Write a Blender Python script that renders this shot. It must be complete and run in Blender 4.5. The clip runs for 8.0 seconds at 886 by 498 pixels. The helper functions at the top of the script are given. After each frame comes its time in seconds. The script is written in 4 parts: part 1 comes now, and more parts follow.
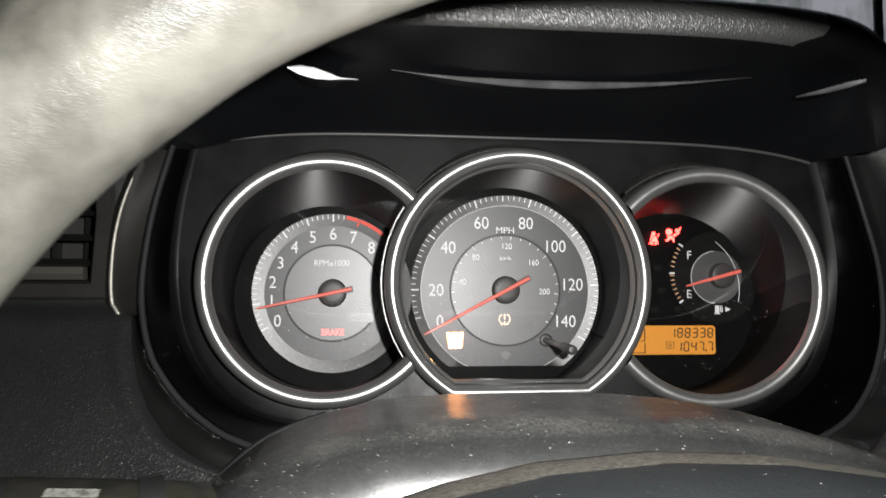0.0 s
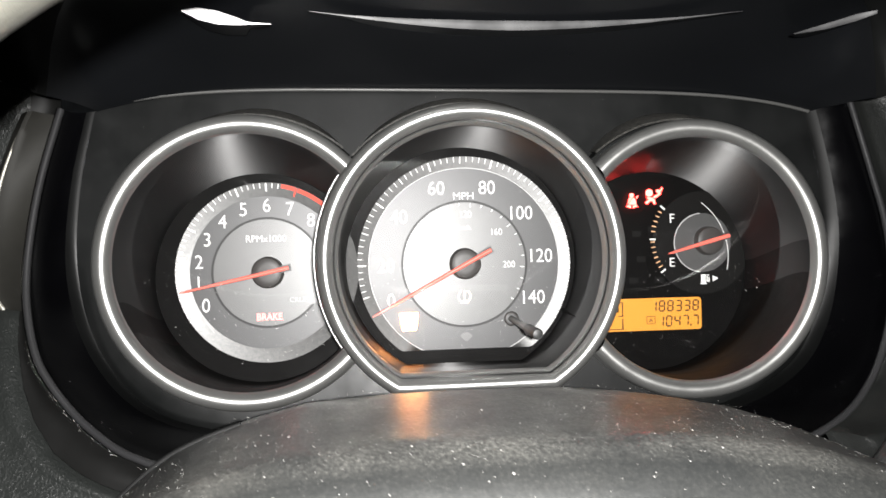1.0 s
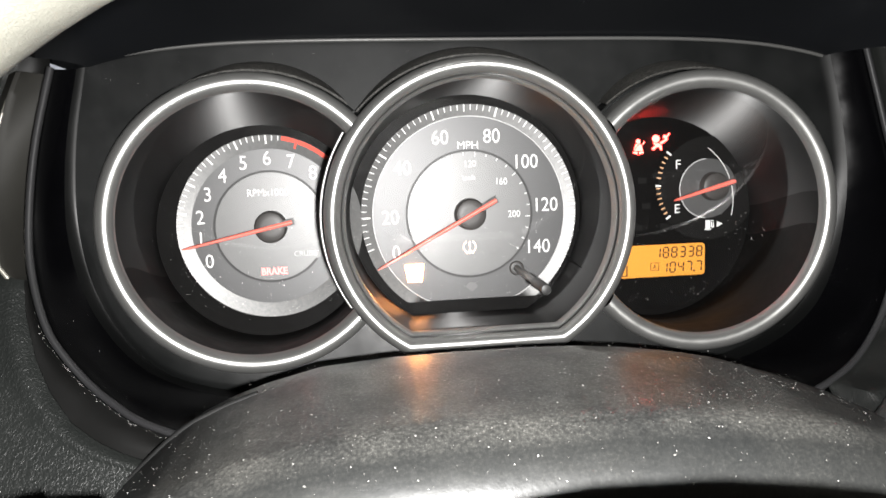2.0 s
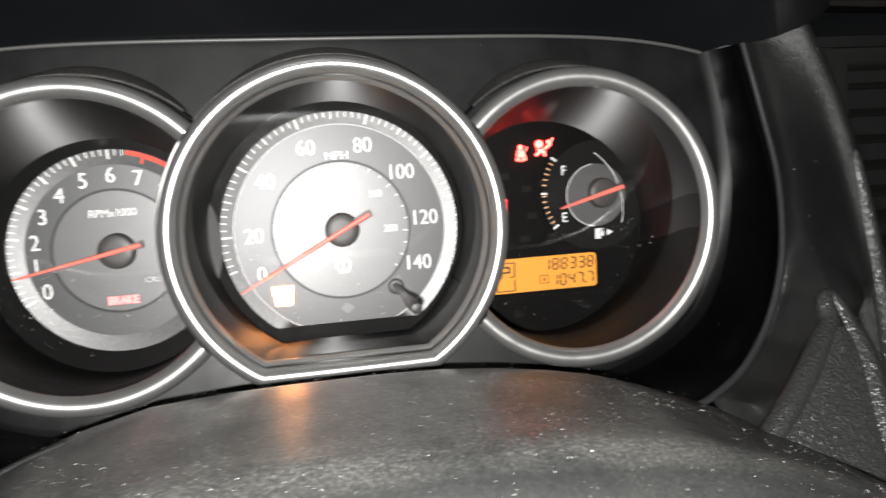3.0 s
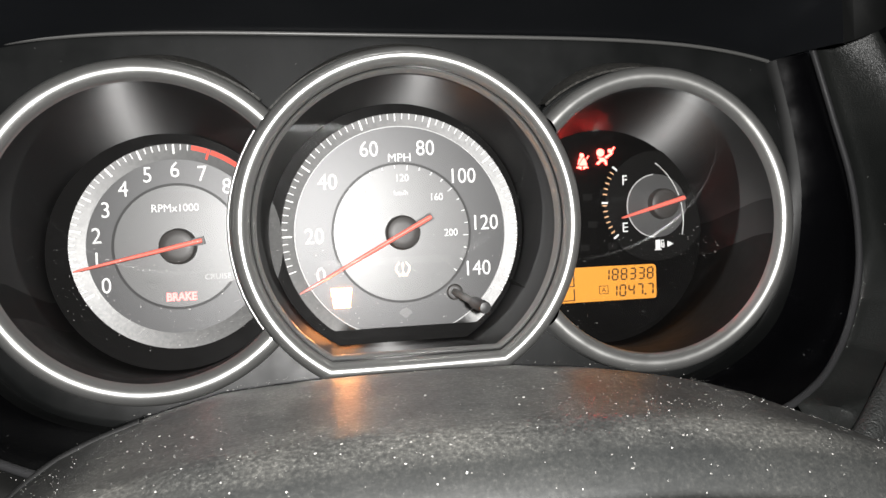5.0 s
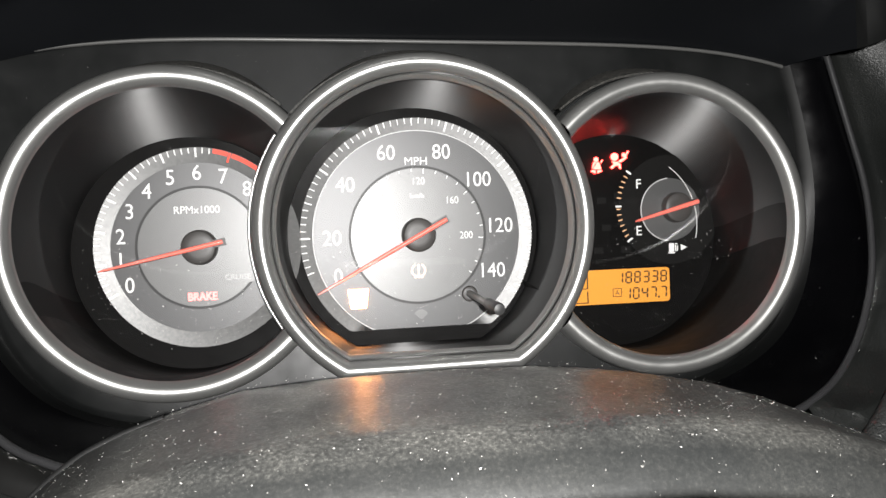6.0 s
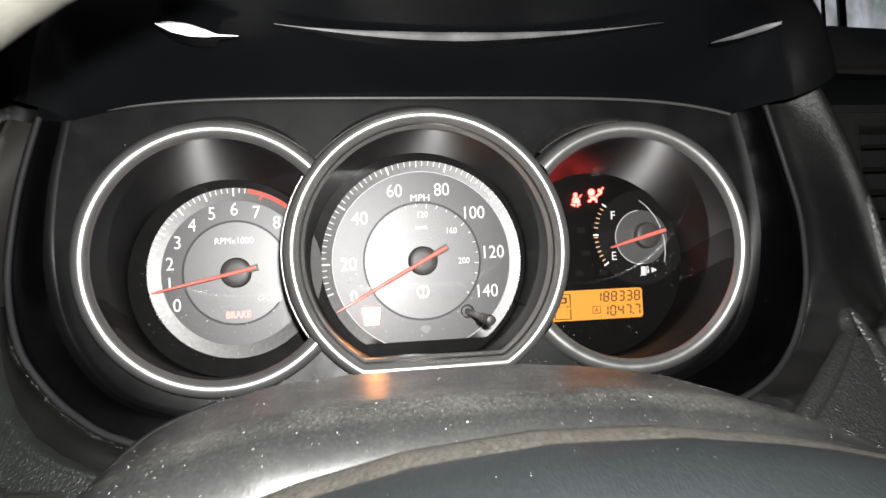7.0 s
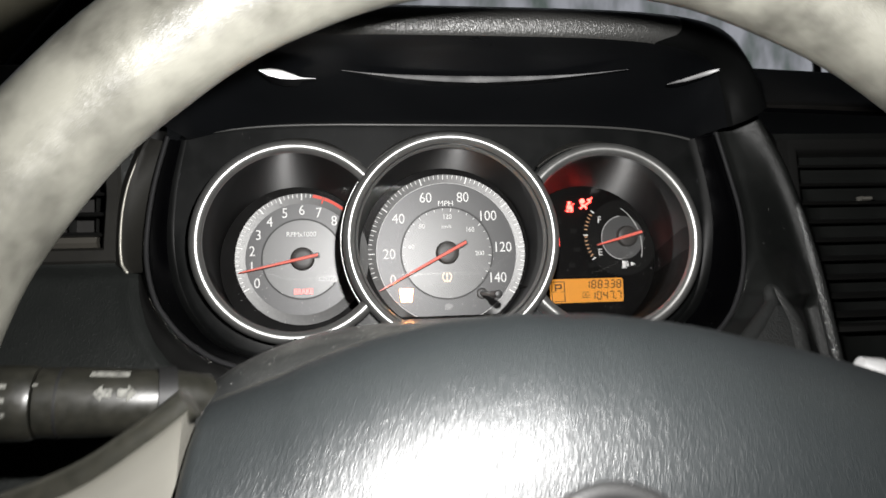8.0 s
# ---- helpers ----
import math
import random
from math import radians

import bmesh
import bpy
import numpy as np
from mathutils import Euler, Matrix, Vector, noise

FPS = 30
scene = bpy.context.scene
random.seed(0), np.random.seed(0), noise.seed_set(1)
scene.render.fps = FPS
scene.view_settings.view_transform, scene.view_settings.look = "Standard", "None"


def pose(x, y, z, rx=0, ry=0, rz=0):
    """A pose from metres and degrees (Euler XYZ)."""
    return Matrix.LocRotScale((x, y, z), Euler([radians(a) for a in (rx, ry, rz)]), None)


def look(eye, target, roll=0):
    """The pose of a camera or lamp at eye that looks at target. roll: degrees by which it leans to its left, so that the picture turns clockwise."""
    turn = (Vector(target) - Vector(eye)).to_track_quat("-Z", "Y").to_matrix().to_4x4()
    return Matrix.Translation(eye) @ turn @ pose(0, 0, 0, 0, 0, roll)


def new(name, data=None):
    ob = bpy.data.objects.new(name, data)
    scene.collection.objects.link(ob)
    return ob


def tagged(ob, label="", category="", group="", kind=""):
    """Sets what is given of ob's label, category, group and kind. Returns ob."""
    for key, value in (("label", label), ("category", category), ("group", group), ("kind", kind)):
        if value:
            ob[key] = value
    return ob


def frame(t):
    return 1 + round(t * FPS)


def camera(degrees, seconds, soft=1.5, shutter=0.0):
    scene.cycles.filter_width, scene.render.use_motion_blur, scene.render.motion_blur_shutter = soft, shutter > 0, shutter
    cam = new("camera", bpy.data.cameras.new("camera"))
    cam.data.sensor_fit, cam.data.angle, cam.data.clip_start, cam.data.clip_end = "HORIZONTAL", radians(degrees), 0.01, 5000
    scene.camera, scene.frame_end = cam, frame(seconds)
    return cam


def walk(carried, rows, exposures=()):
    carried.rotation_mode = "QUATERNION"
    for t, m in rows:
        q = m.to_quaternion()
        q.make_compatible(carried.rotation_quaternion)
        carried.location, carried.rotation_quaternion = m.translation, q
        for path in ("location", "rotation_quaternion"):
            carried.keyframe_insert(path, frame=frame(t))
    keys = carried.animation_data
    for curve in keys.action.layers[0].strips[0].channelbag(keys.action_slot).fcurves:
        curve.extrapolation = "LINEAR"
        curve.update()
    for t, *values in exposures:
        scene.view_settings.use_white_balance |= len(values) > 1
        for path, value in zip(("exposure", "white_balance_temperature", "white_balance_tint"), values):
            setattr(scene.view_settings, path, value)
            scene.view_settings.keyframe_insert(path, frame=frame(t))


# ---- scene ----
cam = camera(62.5, 8.0, shutter=0.4)
PATH = [
    (0, (-0.0660, -0.3760, 0.9980), (0.121, 1.611, 1.131), 0.09),
    (0.3, (-0.0489, -0.3635, 1.0016), (0.087, 1.630, 1.081), -0.21),
    (0.5, (-0.0480, -0.3530, 1.0060), (0.132, 1.638, 1.071), -0.71),
    (0.8, (-0.0354, -0.3388, 1.0031), (0.131, 1.654, 1.033), -1.25),
    (1, (-0.0420, -0.3340, 1.0090), (0.161, 1.656, 1.009), -1.34),
    (1.2, (-0.0460, -0.3330, 1.0160), (0.160, 1.656, 0.984), -1.79),
    (2.3, (-0.0500, -0.3230, 1.0270), (0.190, 1.644, 0.753), -2.10),
    (2.5, (-0.0470, -0.3170, 1.0270), (0.194, 1.650, 0.756), -2.20),
    (2.8, (-0.0241, -0.3132, 1.0230), (0.261, 1.656, 0.819), -3.01),
    (3, (-0.0160, -0.3100, 1.0210), (0.367, 1.643, 0.828), -3.60),
    (3.2, (-0.0101, -0.3060, 1.0193), (0.414, 1.639, 0.827), -3.36),
    (3.5, (-0.0100, -0.3050, 1.0160), (0.354, 1.658, 0.892), -3.80),
    (4, (-0.0150, -0.3040, 1.0160), (0.359, 1.656, 0.879), -3.20),
    (4.5, (-0.0290, -0.3040, 1.0130), (0.330, 1.660, 0.893), -2.50),
    (4.7, (-0.0350, -0.3020, 1.0079), (0.336, 1.661, 0.914), -2.30),
    (5.8, (-0.0400, -0.3060, 1.0011), (0.304, 1.664, 0.969), -2.20),
    (6, (-0.0390, -0.3070, 1.0040), (0.291, 1.665, 0.950), -2.10),
    (6.5, (-0.0410, -0.3170, 1.0010), (0.253, 1.661, 0.984), -2.30),
    (6.8, (-0.0382, -0.3402, 0.9968), (0.243, 1.640, 1.034), -2.73),
    (7, (-0.0440, -0.3570, 0.9960), (0.268, 1.617, 1.059), -2.70),
    (7.2, (-0.0448, -0.3771, 0.9938), (0.230, 1.603, 1.049), -2.26),
    (7.5, (-0.0500, -0.4040, 0.9970), (0.188, 1.580, 1.079), -2.50),
    (7.8, (-0.0454, -0.4358, 0.9909), (0.151, 1.553, 1.081), -1.86),
    (8, (-0.0560, -0.4520, 0.9670), (0.187, 1.527, 1.131), -1.90),
]
walk(cam, [(t, look(eye, target, roll)) for t, eye, target, roll in PATH], [(0, -0.42), (0.5, 0.34), (1, 0.48), (2.5, 0.46), (3.5, 0.28), (6.5, 0.28), (7, 0.3), (7.5, 0.15), (8, -0.28)])

# ---- light: the torch of the hand-held camera, a dim world ----
world = bpy.data.worlds.new("night")
scene.world = world
world.use_nodes = True
world.node_tree.nodes["Background"].inputs[0].default_value = (0.55, 0.7, 1.0, 1)
world.node_tree.nodes["Background"].inputs[1].default_value = 0.02

torch = bpy.data.lights.new("torch", "AREA")
torch.shape, torch.size = "DISK", 0.010
torch.energy, torch.color = 2.36, (1.0, 0.985, 0.965)
new("torch", torch).matrix_world = look((-0.034, -0.385, 1.015), (0.0, 0.0, 0.995))


# ---- materials ----
def material(name, color, rough=0.5, metal=0.0, spec=0.5, emit=None, strength=0.0):
    m = bpy.data.materials.new(name)
    m.use_nodes = True
    b = m.node_tree.nodes["Principled BSDF"]
    b.inputs["Base Color"].default_value = (*color, 1)
    b.inputs["Roughness"].default_value = rough
    b.inputs["Metallic"].default_value = metal
    b.inputs["Specular IOR Level"].default_value = spec
    if emit:
        b.inputs["Emission Color"].default_value = (*emit, 1)
        b.inputs["Emission Strength"].default_value = strength
    return m


def link(m, a, b):
    m.node_tree.links.new(a, b)


def noise_node(m, scale, detail=4.0, rough=0.6):
    n = m.node_tree.nodes.new("ShaderNodeTexNoise")
    c = m.node_tree.nodes.new("ShaderNodeTexCoord")
    link(m, c.outputs["Object"], n.inputs["Vector"])
    n.inputs["Scale"].default_value, n.inputs["Detail"].default_value, n.inputs["Roughness"].default_value = scale, detail, rough
    return n


def ramp(m, fac, stops):
    r = m.node_tree.nodes.new("ShaderNodeValToRGB")
    e = r.color_ramp.elements
    while len(e) < len(stops):
        e.new(0.5)
    for k, (p, c) in enumerate(stops):
        e[k].position, e[k].color = p, (*c, 1)
    link(m, fac, r.inputs["Fac"])
    return r


def stained(m, scale, dark, light, lo=0.35, hi=0.68):
    """Colour that wanders between two tones."""
    r = ramp(m, noise_node(m, scale).outputs["Fac"], [(lo, dark), (hi, light)])
    link(m, r.outputs["Color"], m.node_tree.nodes["Principled BSDF"].inputs["Base Color"])
    return r


def worn(m, scale, lo, hi):
    """Roughness that wanders."""
    r = ramp(m, noise_node(m, scale, 5).outputs["Fac"], [(0.3, (lo,) * 3), (0.7, (hi,) * 3)])
    link(m, r.outputs["Color"], m.node_tree.nodes["Principled BSDF"].inputs["Roughness"])


def relief(m, height, dist, strength=0.6):
    b = m.node_tree.nodes.new("ShaderNodeBump")
    b.inputs["Strength"].default_value, b.inputs["Distance"].default_value = strength, dist
    link(m, height, b.inputs["Height"])
    link(m, b.outputs["Normal"], m.node_tree.nodes["Principled BSDF"].inputs["Normal"])


def leather(m, scale, dist, strength=0.7, stretch=(1.0, 1.0, 1.0)):
    """Moulded grain: small irregular cells with creases between, drawn out along an axis that is stretched."""
    v = m.node_tree.nodes.new("ShaderNodeTexVoronoi")
    c = m.node_tree.nodes.new("ShaderNodeTexCoord")
    w = noise_node(m, scale * 0.6, 2)
    add = m.node_tree.nodes.new("ShaderNodeMixRGB")
    add.blend_type = "ADD"
    add.inputs["Fac"].default_value = 0.004
    link(m, c.outputs["Object"], add.inputs["Color1"])
    link(m, w.outputs["Color"], add.inputs["Color2"])
    size = m.node_tree.nodes.new("ShaderNodeVectorMath")
    size.operation = "MULTIPLY"
    size.inputs[1].default_value = stretch
    link(m, add.outputs["Color"], size.inputs[0])
    link(m, size.outputs[0], v.inputs["Vector"])
    v.feature = "DISTANCE_TO_EDGE"
    v.inputs["Scale"].default_value = scale
    r = ramp(m, v.outputs["Distance"], [(0.0, (0, 0, 0)), (0.28, (1, 1, 1))])
    relief(m, r.outputs["Color"], dist, strength)


PANEL = material("satin black bezel plastic", (0.004, 0.0042, 0.0042), 0.44, spec=0.26)
stained(PANEL, 60, (0.003, 0.0034, 0.0034), (0.0062, 0.0066, 0.0066))
worn(PANEL, 45, 0.38, 0.52)
BROW = material("dusty black gauge brow", (0.02, 0.02, 0.019), 0.5, spec=0.3)
stained(BROW, 1500, (0.012, 0.012, 0.0112), (0.09, 0.087, 0.08), 0.42, 0.72)
relief(PANEL, noise_node(PANEL, 2500, 2).outputs["Fac"], 0.00004, 0.5)
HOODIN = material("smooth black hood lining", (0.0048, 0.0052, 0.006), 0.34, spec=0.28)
worn(HOODIN, 40, 0.27, 0.37)
BOWL = material("glossy black bezel wall", (0.0012, 0.0012, 0.0015), 0.2, spec=0.3)
worn(BOWL, 70, 0.15, 0.28)
DASH = material("grained charcoal dashboard", (0.008, 0.0087, 0.0083), 0.42, spec=0.4)
stained(DASH, 22, (0.0065, 0.0072, 0.0069), (0.0105, 0.0112, 0.0105))
leather(DASH, 900, 0.00018, 0.36)
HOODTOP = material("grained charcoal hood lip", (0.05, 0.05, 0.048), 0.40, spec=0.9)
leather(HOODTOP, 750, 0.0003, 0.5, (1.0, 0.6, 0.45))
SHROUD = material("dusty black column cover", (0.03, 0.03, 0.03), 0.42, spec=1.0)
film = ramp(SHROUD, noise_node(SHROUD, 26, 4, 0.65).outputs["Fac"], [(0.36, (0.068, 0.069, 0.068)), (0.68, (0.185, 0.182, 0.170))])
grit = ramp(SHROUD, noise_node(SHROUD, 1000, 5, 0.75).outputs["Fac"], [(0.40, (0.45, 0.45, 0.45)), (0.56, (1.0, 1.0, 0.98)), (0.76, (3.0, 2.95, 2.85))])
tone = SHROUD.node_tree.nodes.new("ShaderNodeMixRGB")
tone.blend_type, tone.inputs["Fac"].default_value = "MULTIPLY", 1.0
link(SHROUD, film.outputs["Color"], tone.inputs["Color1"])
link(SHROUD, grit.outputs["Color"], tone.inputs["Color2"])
# paler dust film on level faces, nearly plain plastic on the rounded edge
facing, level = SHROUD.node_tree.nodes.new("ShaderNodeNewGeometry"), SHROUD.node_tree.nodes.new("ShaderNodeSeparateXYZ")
film_by_slope = SHROUD.node_tree.nodes.new("ShaderNodeMixRGB")
film_by_slope.inputs["Color1"].default_value = (0.022, 0.0235, 0.0235, 1)
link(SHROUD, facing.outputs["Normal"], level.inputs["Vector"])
slope_mix = ramp(SHROUD, level.outputs["Z"], [(0.80, (0.14, 0.14, 0.14)), (0.99, (1, 1, 1))])
link(SHROUD, slope_mix.outputs["Color"], film_by_slope.inputs["Fac"])
link(SHROUD, tone.outputs["Color"], film_by_slope.inputs["Color2"])
link(SHROUD, film_by_slope.outputs["Color"], SHROUD.node_tree.nodes["Principled BSDF"].inputs["Base Color"])
worn(SHROUD, 300, 0.33, 0.42)
relief(SHROUD, noise_node(SHROUD, 1100, 4).outputs["Fac"], 0.0001, 0.4)
DUSTY = material("brown dusty edge", (0.06, 0.055, 0.045), 0.6)
stained(DUSTY, 1100, (0.032, 0.031, 0.026), (0.155, 0.146, 0.122))
SILVER = material("satin silver plating", (0.40, 0.40, 0.39), 0.33, 0.85)
worn(SILVER, 120, 0.30, 0.39)
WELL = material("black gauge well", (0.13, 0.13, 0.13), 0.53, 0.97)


def turned(m, amount, lean, rotation=0.25):
    """Fine tooling marks round the leaning axis of each gauge: gloss drawn out across or along them."""
    n = m.node_tree.nodes
    geo, sub, near, cross = n.new("ShaderNodeNewGeometry"), n.new("ShaderNodeVectorMath"), n.new("ShaderNodeAttribute"), n.new("ShaderNodeVectorMath")
    near.attribute_name = "axis"
    sub.operation, cross.operation = "SUBTRACT", "CROSS_PRODUCT"
    cross.inputs[1].default_value = (0.0, -math.cos(lean), math.sin(lean))
    link(m, geo.outputs["Position"], sub.inputs[0])
    link(m, near.outputs["Vector"], sub.inputs[1])
    link(m, sub.outputs[0], cross.inputs[0])
    b = n["Principled BSDF"]
    link(m, cross.outputs[0], b.inputs["Tangent"])
    b.inputs["Anisotropic"].default_value, b.inputs["Anisotropic Rotation"].default_value = amount, rotation


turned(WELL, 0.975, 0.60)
# darker copies of the well: its fade into shade is put into colour
WELL_DIM = material("half-shaded gauge well", (0.055, 0.055, 0.055), 0.55, 0.9)
turned(WELL_DIM, 0.975, 0.60)
WELL_SHADE = material("gauge well in shade tone", (0.004, 0.0038, 0.0036), 0.55, spec=0.15)
worn(WELL_SHADE, 90, 0.48, 0.62)
turned(SILVER, 0.5, 0.0, 0.0)
PLATE = material("black dial plate", (0.0028, 0.0026, 0.0025), 0.5, spec=0.07)
worn(PLATE, 80, 0.44, 0.6)
SCALE = material("charcoal dial scale", (0.088, 0.088, 0.089), 0.46, 0.85)
relief(SCALE, noise_node(SCALE, 3000, 2).outputs["Fac"], 0.00003, 0.5)
DISC = material("grey dial centre", (0.125, 0.125, 0.125), 0.42, 0.65)
relief(DISC, noise_node(DISC, 3000, 2).outputs["Fac"], 0.00003, 0.5)
BAND = material("silver dial band", (0.095, 0.095, 0.095), 0.42, 0.7)
relief(BAND, noise_node(BAND, 2600, 2).outputs["Fac"], 0.00004, 0.7)
stained(BAND, 900, (0.08, 0.08, 0.08), (0.11, 0.11, 0.108))
GROOVE = material("black dial groove", (0.006, 0.006, 0.006), 0.5)
WHITE = material("white dial print", (0.78, 0.78, 0.77), 0.5)
DIMPRINT = material("grey dial print", (0.5, 0.5, 0.5), 0.5)
UNLIT = material("unlit dark symbol", (0.007, 0.0068, 0.0065), 0.5, spec=0.1)
SIDELAMP = material("dim red lamp", (0.4, 0.02, 0.02), 0.5, emit=(1.0, 0.05, 0.04), strength=2.5)
FAINT = material("unlit symbol print", (0.12, 0.12, 0.12), 0.38, 0.55)
REDLINE = material("red dial print", (0.75, 0.06, 0.03), 0.5)
AMBERTICK = material("amber dial print", (0.75, 0.42, 0.22), 0.5)
NEEDLE = material("red needle", (0.76, 0.16, 0.12), 0.35, emit=(1.0, 0.15, 0.11), strength=0.20)
HUBCAP = material("black needle cap", (0.040, 0.037, 0.035), 0.46)
PIN = material("black trip pin", (0.020, 0.020, 0.020), 0.44)
LCD = material("amber display", (0.30, 0.12, 0.02), 0.3, emit=(1.0, 0.40, 0.055), strength=0.62)
SEG = material("display segment", (0.03, 0.015, 0.005), 0.5)
REDLAMP = material("red warning lamp", (0.6, 0.02, 0.02), 0.5, emit=(1.0, 0.045, 0.035), strength=18.0)
BRAKELAMP = material("red word lamp", (0.6, 0.1, 0.1), 0.5, emit=(1.0, 0.22, 0.20), strength=2.2)
AMBERLAMP = material("amber engine lamp", (0.6, 0.3, 0.1), 0.5, emit=(1.0, 0.36, 0.10), strength=38.0)
TYRELAMP = material("pale amber lamp", (0.6, 0.5, 0.4), 0.5, emit=(1.0, 0.72, 0.5), strength=1.0)
LEATHER = material("worn beige wheel leather", (0.45, 0.43, 0.37), 0.5)
stained(LEATHER, 38, (0.070, 0.068, 0.058), (0.176, 0.173, 0.148), 0.33, 0.62)
worn(LEATHER, 140, 0.28, 0.42)
leather(LEATHER, 900, 0.00012, 0.35)
PAD = material("grained black airbag cover", (0.014, 0.0168, 0.0178), 0.42, spec=0.75)
stained(PAD, 900, (0.012, 0.0145, 0.0154), (0.0155, 0.018, 0.019))
leather(PAD, 1000, 0.00022, 0.3, (1.0, 0.25, 0.13))
SPOKE = material("satin silver spoke", (0.30, 0.29, 0.255), 0.40, 0.6)
worn(SPOKE, 60, 0.38, 0.5)
STALK = material("worn dark stalk plastic", (0.022, 0.022, 0.017), 0.34, spec=0.7)
stained(STALK, 160, (0.0145, 0.0145, 0.0115), (0.024, 0.023, 0.018))
worn(STALK, 220, 0.28, 0.46)
FADED = material("faded grey print", (0.15, 0.15, 0.135), 0.55)
stained(FADED, 700, (0.065, 0.065, 0.058), (0.21, 0.21, 0.19), 0.34, 0.55)
TRIM = material("dark grey vent surround", (0.016, 0.0155, 0.0135), 0.62, spec=0.2)
stained(TRIM, 50, (0.0135, 0.013, 0.0113), (0.0185, 0.0178, 0.0155))
VENT = material("black vent slats", (0.010, 0.010, 0.0095), 0.45)
VENTBACK = material("vent duct", (0.012, 0.011, 0.010), 0.6)
FLAP = material("worn tan vent flap", (0.05, 0.046, 0.038), 0.6)
PILLAR = material("beige pillar trim", (0.30, 0.28, 0.20), 0.7)
stained(PILLAR, 30, (0.24, 0.225, 0.16), (0.34, 0.32, 0.24))
SEAL = material("black rubber seal", (0.012, 0.012, 0.012), 0.55)
CABIN = material("dark cabin trim", (0.03, 0.03, 0.03), 0.8)
ROAD = material("dark asphalt", (0.05, 0.05, 0.05), 0.9)
stained(ROAD, 6, (0.04, 0.04, 0.04), (0.06, 0.06, 0.06))
DUST = material("pale dust flake", (0.68, 0.67, 0.64), 0.6)
LINT = material("grey lint", (0.24, 0.235, 0.22), 0.7)

LENS = bpy.data.materials.new("clear gauge lens")
LENS.use_nodes = True
nt = LENS.node_tree
nt.nodes.clear()
out, mix = nt.nodes.new("ShaderNodeOutputMaterial"), nt.nodes.new("ShaderNodeMixShader")
clear, gloss, fres = nt.nodes.new("ShaderNodeBsdfTransparent"), nt.nodes.new("ShaderNodeBsdfGlossy"), nt.nodes.new("ShaderNodeFresnel")
gloss.inputs["Roughness"].default_value = 0.03
fres.inputs["IOR"].default_value = 1.45
for a, b in ((fres.outputs[0], mix.inputs[0]), (clear.outputs[0], mix.inputs[1]), (gloss.outputs[0], mix.inputs[2]), (mix.outputs[0], out.inputs[0])):
    nt.links.new(a, b)

GLASSOUT = bpy.data.materials.new("night street behind the windscreen")
GLASSOUT.use_nodes = True
nt = GLASSOUT.node_tree
nt.nodes.clear()
out, em = nt.nodes.new("ShaderNodeOutputMaterial"), nt.nodes.new("ShaderNodeEmission")
tc, nz, rp = nt.nodes.new("ShaderNodeTexCoord"), nt.nodes.new("ShaderNodeTexNoise"), nt.nodes.new("ShaderNodeValToRGB")
nz.inputs["Scale"].default_value, nz.inputs["Detail"].default_value = 3.0, 5.0
mp = nt.nodes.new("ShaderNodeMapping")
mp.inputs["Scale"].default_value = (3.0, 1.0, 1.2)
e = rp.color_ramp.elements
e.new(0.5)
for k, (p, c) in enumerate(((0.36, (0.20, 0.25, 0.23)), (0.5, (0.44, 0.46, 0.50)), (0.62, (0.66, 0.68, 0.75)))):
    e[k].position, e[k].color = p, (*c, 1)
for a, b in ((tc.outputs["Object"], mp.inputs["Vector"]), (mp.outputs["Vector"], nz.inputs["Vector"]), (nz.outputs["Fac"], rp.inputs["Fac"]), (rp.outputs["Color"], em.inputs["Color"]), (em.outputs[0], out.inputs[0])):
    nt.links.new(a, b)
em.inputs["Strength"].default_value = 0.55


# ---- mesh helpers; all sizes below are in millimetres from the dial plane, z from the dials' height ----
def P(x, y, z):
    return Vector((x, y, 1000.0 + z)) * 0.001


def part(name, bm, mat, parent=None, label="", smooth=True, sharp=50):
    bmesh.ops.recalc_face_normals(bm, faces=bm.faces)
    if smooth:
        for f in bm.faces:
            f.smooth = True
        for ed in bm.edges:
            if len(ed.link_faces) == 2 and ed.calc_face_angle(0) > radians(sharp):
                ed.smooth = False
    me = bpy.data.meshes.new(name)
    bm.to_mesh(me)
    bm.free()
    me.materials.append(mat)
    ob = new(name, me)
    if parent:
        ob.parent = parent
    if label:
        tagged(ob, label)
    return ob


def thing(name, label, category, group="", kind=""):
    return tagged(new(name), label, category, group, kind)


def loft(loops, closed=False, bm=None, caps=False):
    """Skin between rows of points (millimetres)."""
    bm = bm or bmesh.new()
    rows = [[bm.verts.new(P(*p)) for p in row] for row in loops]
    n = len(rows[0])
    for a, b in zip(rows, rows[1:]):
        for k in range(n if closed else n - 1):
            q = (a[k], a[(k + 1) % n], b[(k + 1) % n], b[k])
            bm.faces.new(q)
    if caps:
        bm.faces.new(rows[0])
        bm.faces.new(rows[-1][::-1])
    return bm


def curve(points, n):
    """n points of a smooth line through the given ones."""
    pts = [np.array(p, float) for p in points]
    pts = [2 * pts[0] - pts[1]] + pts + [2 * pts[-1] - pts[-2]]
    res = []
    for k in range(n):
        t = k / (n - 1) * (len(pts) - 3)
        i = min(int(t), len(pts) - 4)
        u = t - i
        a, b, c, d = pts[i:i + 4]
        res.append(0.5 * (2 * b + (c - a) * u + (2 * a - 5 * b + 4 * c - d) * u * u + (3 * b - a - 3 * c + d) * u ** 3))
    return res


def table(v, xs, ys):
    return float(np.interp(v, xs, ys))


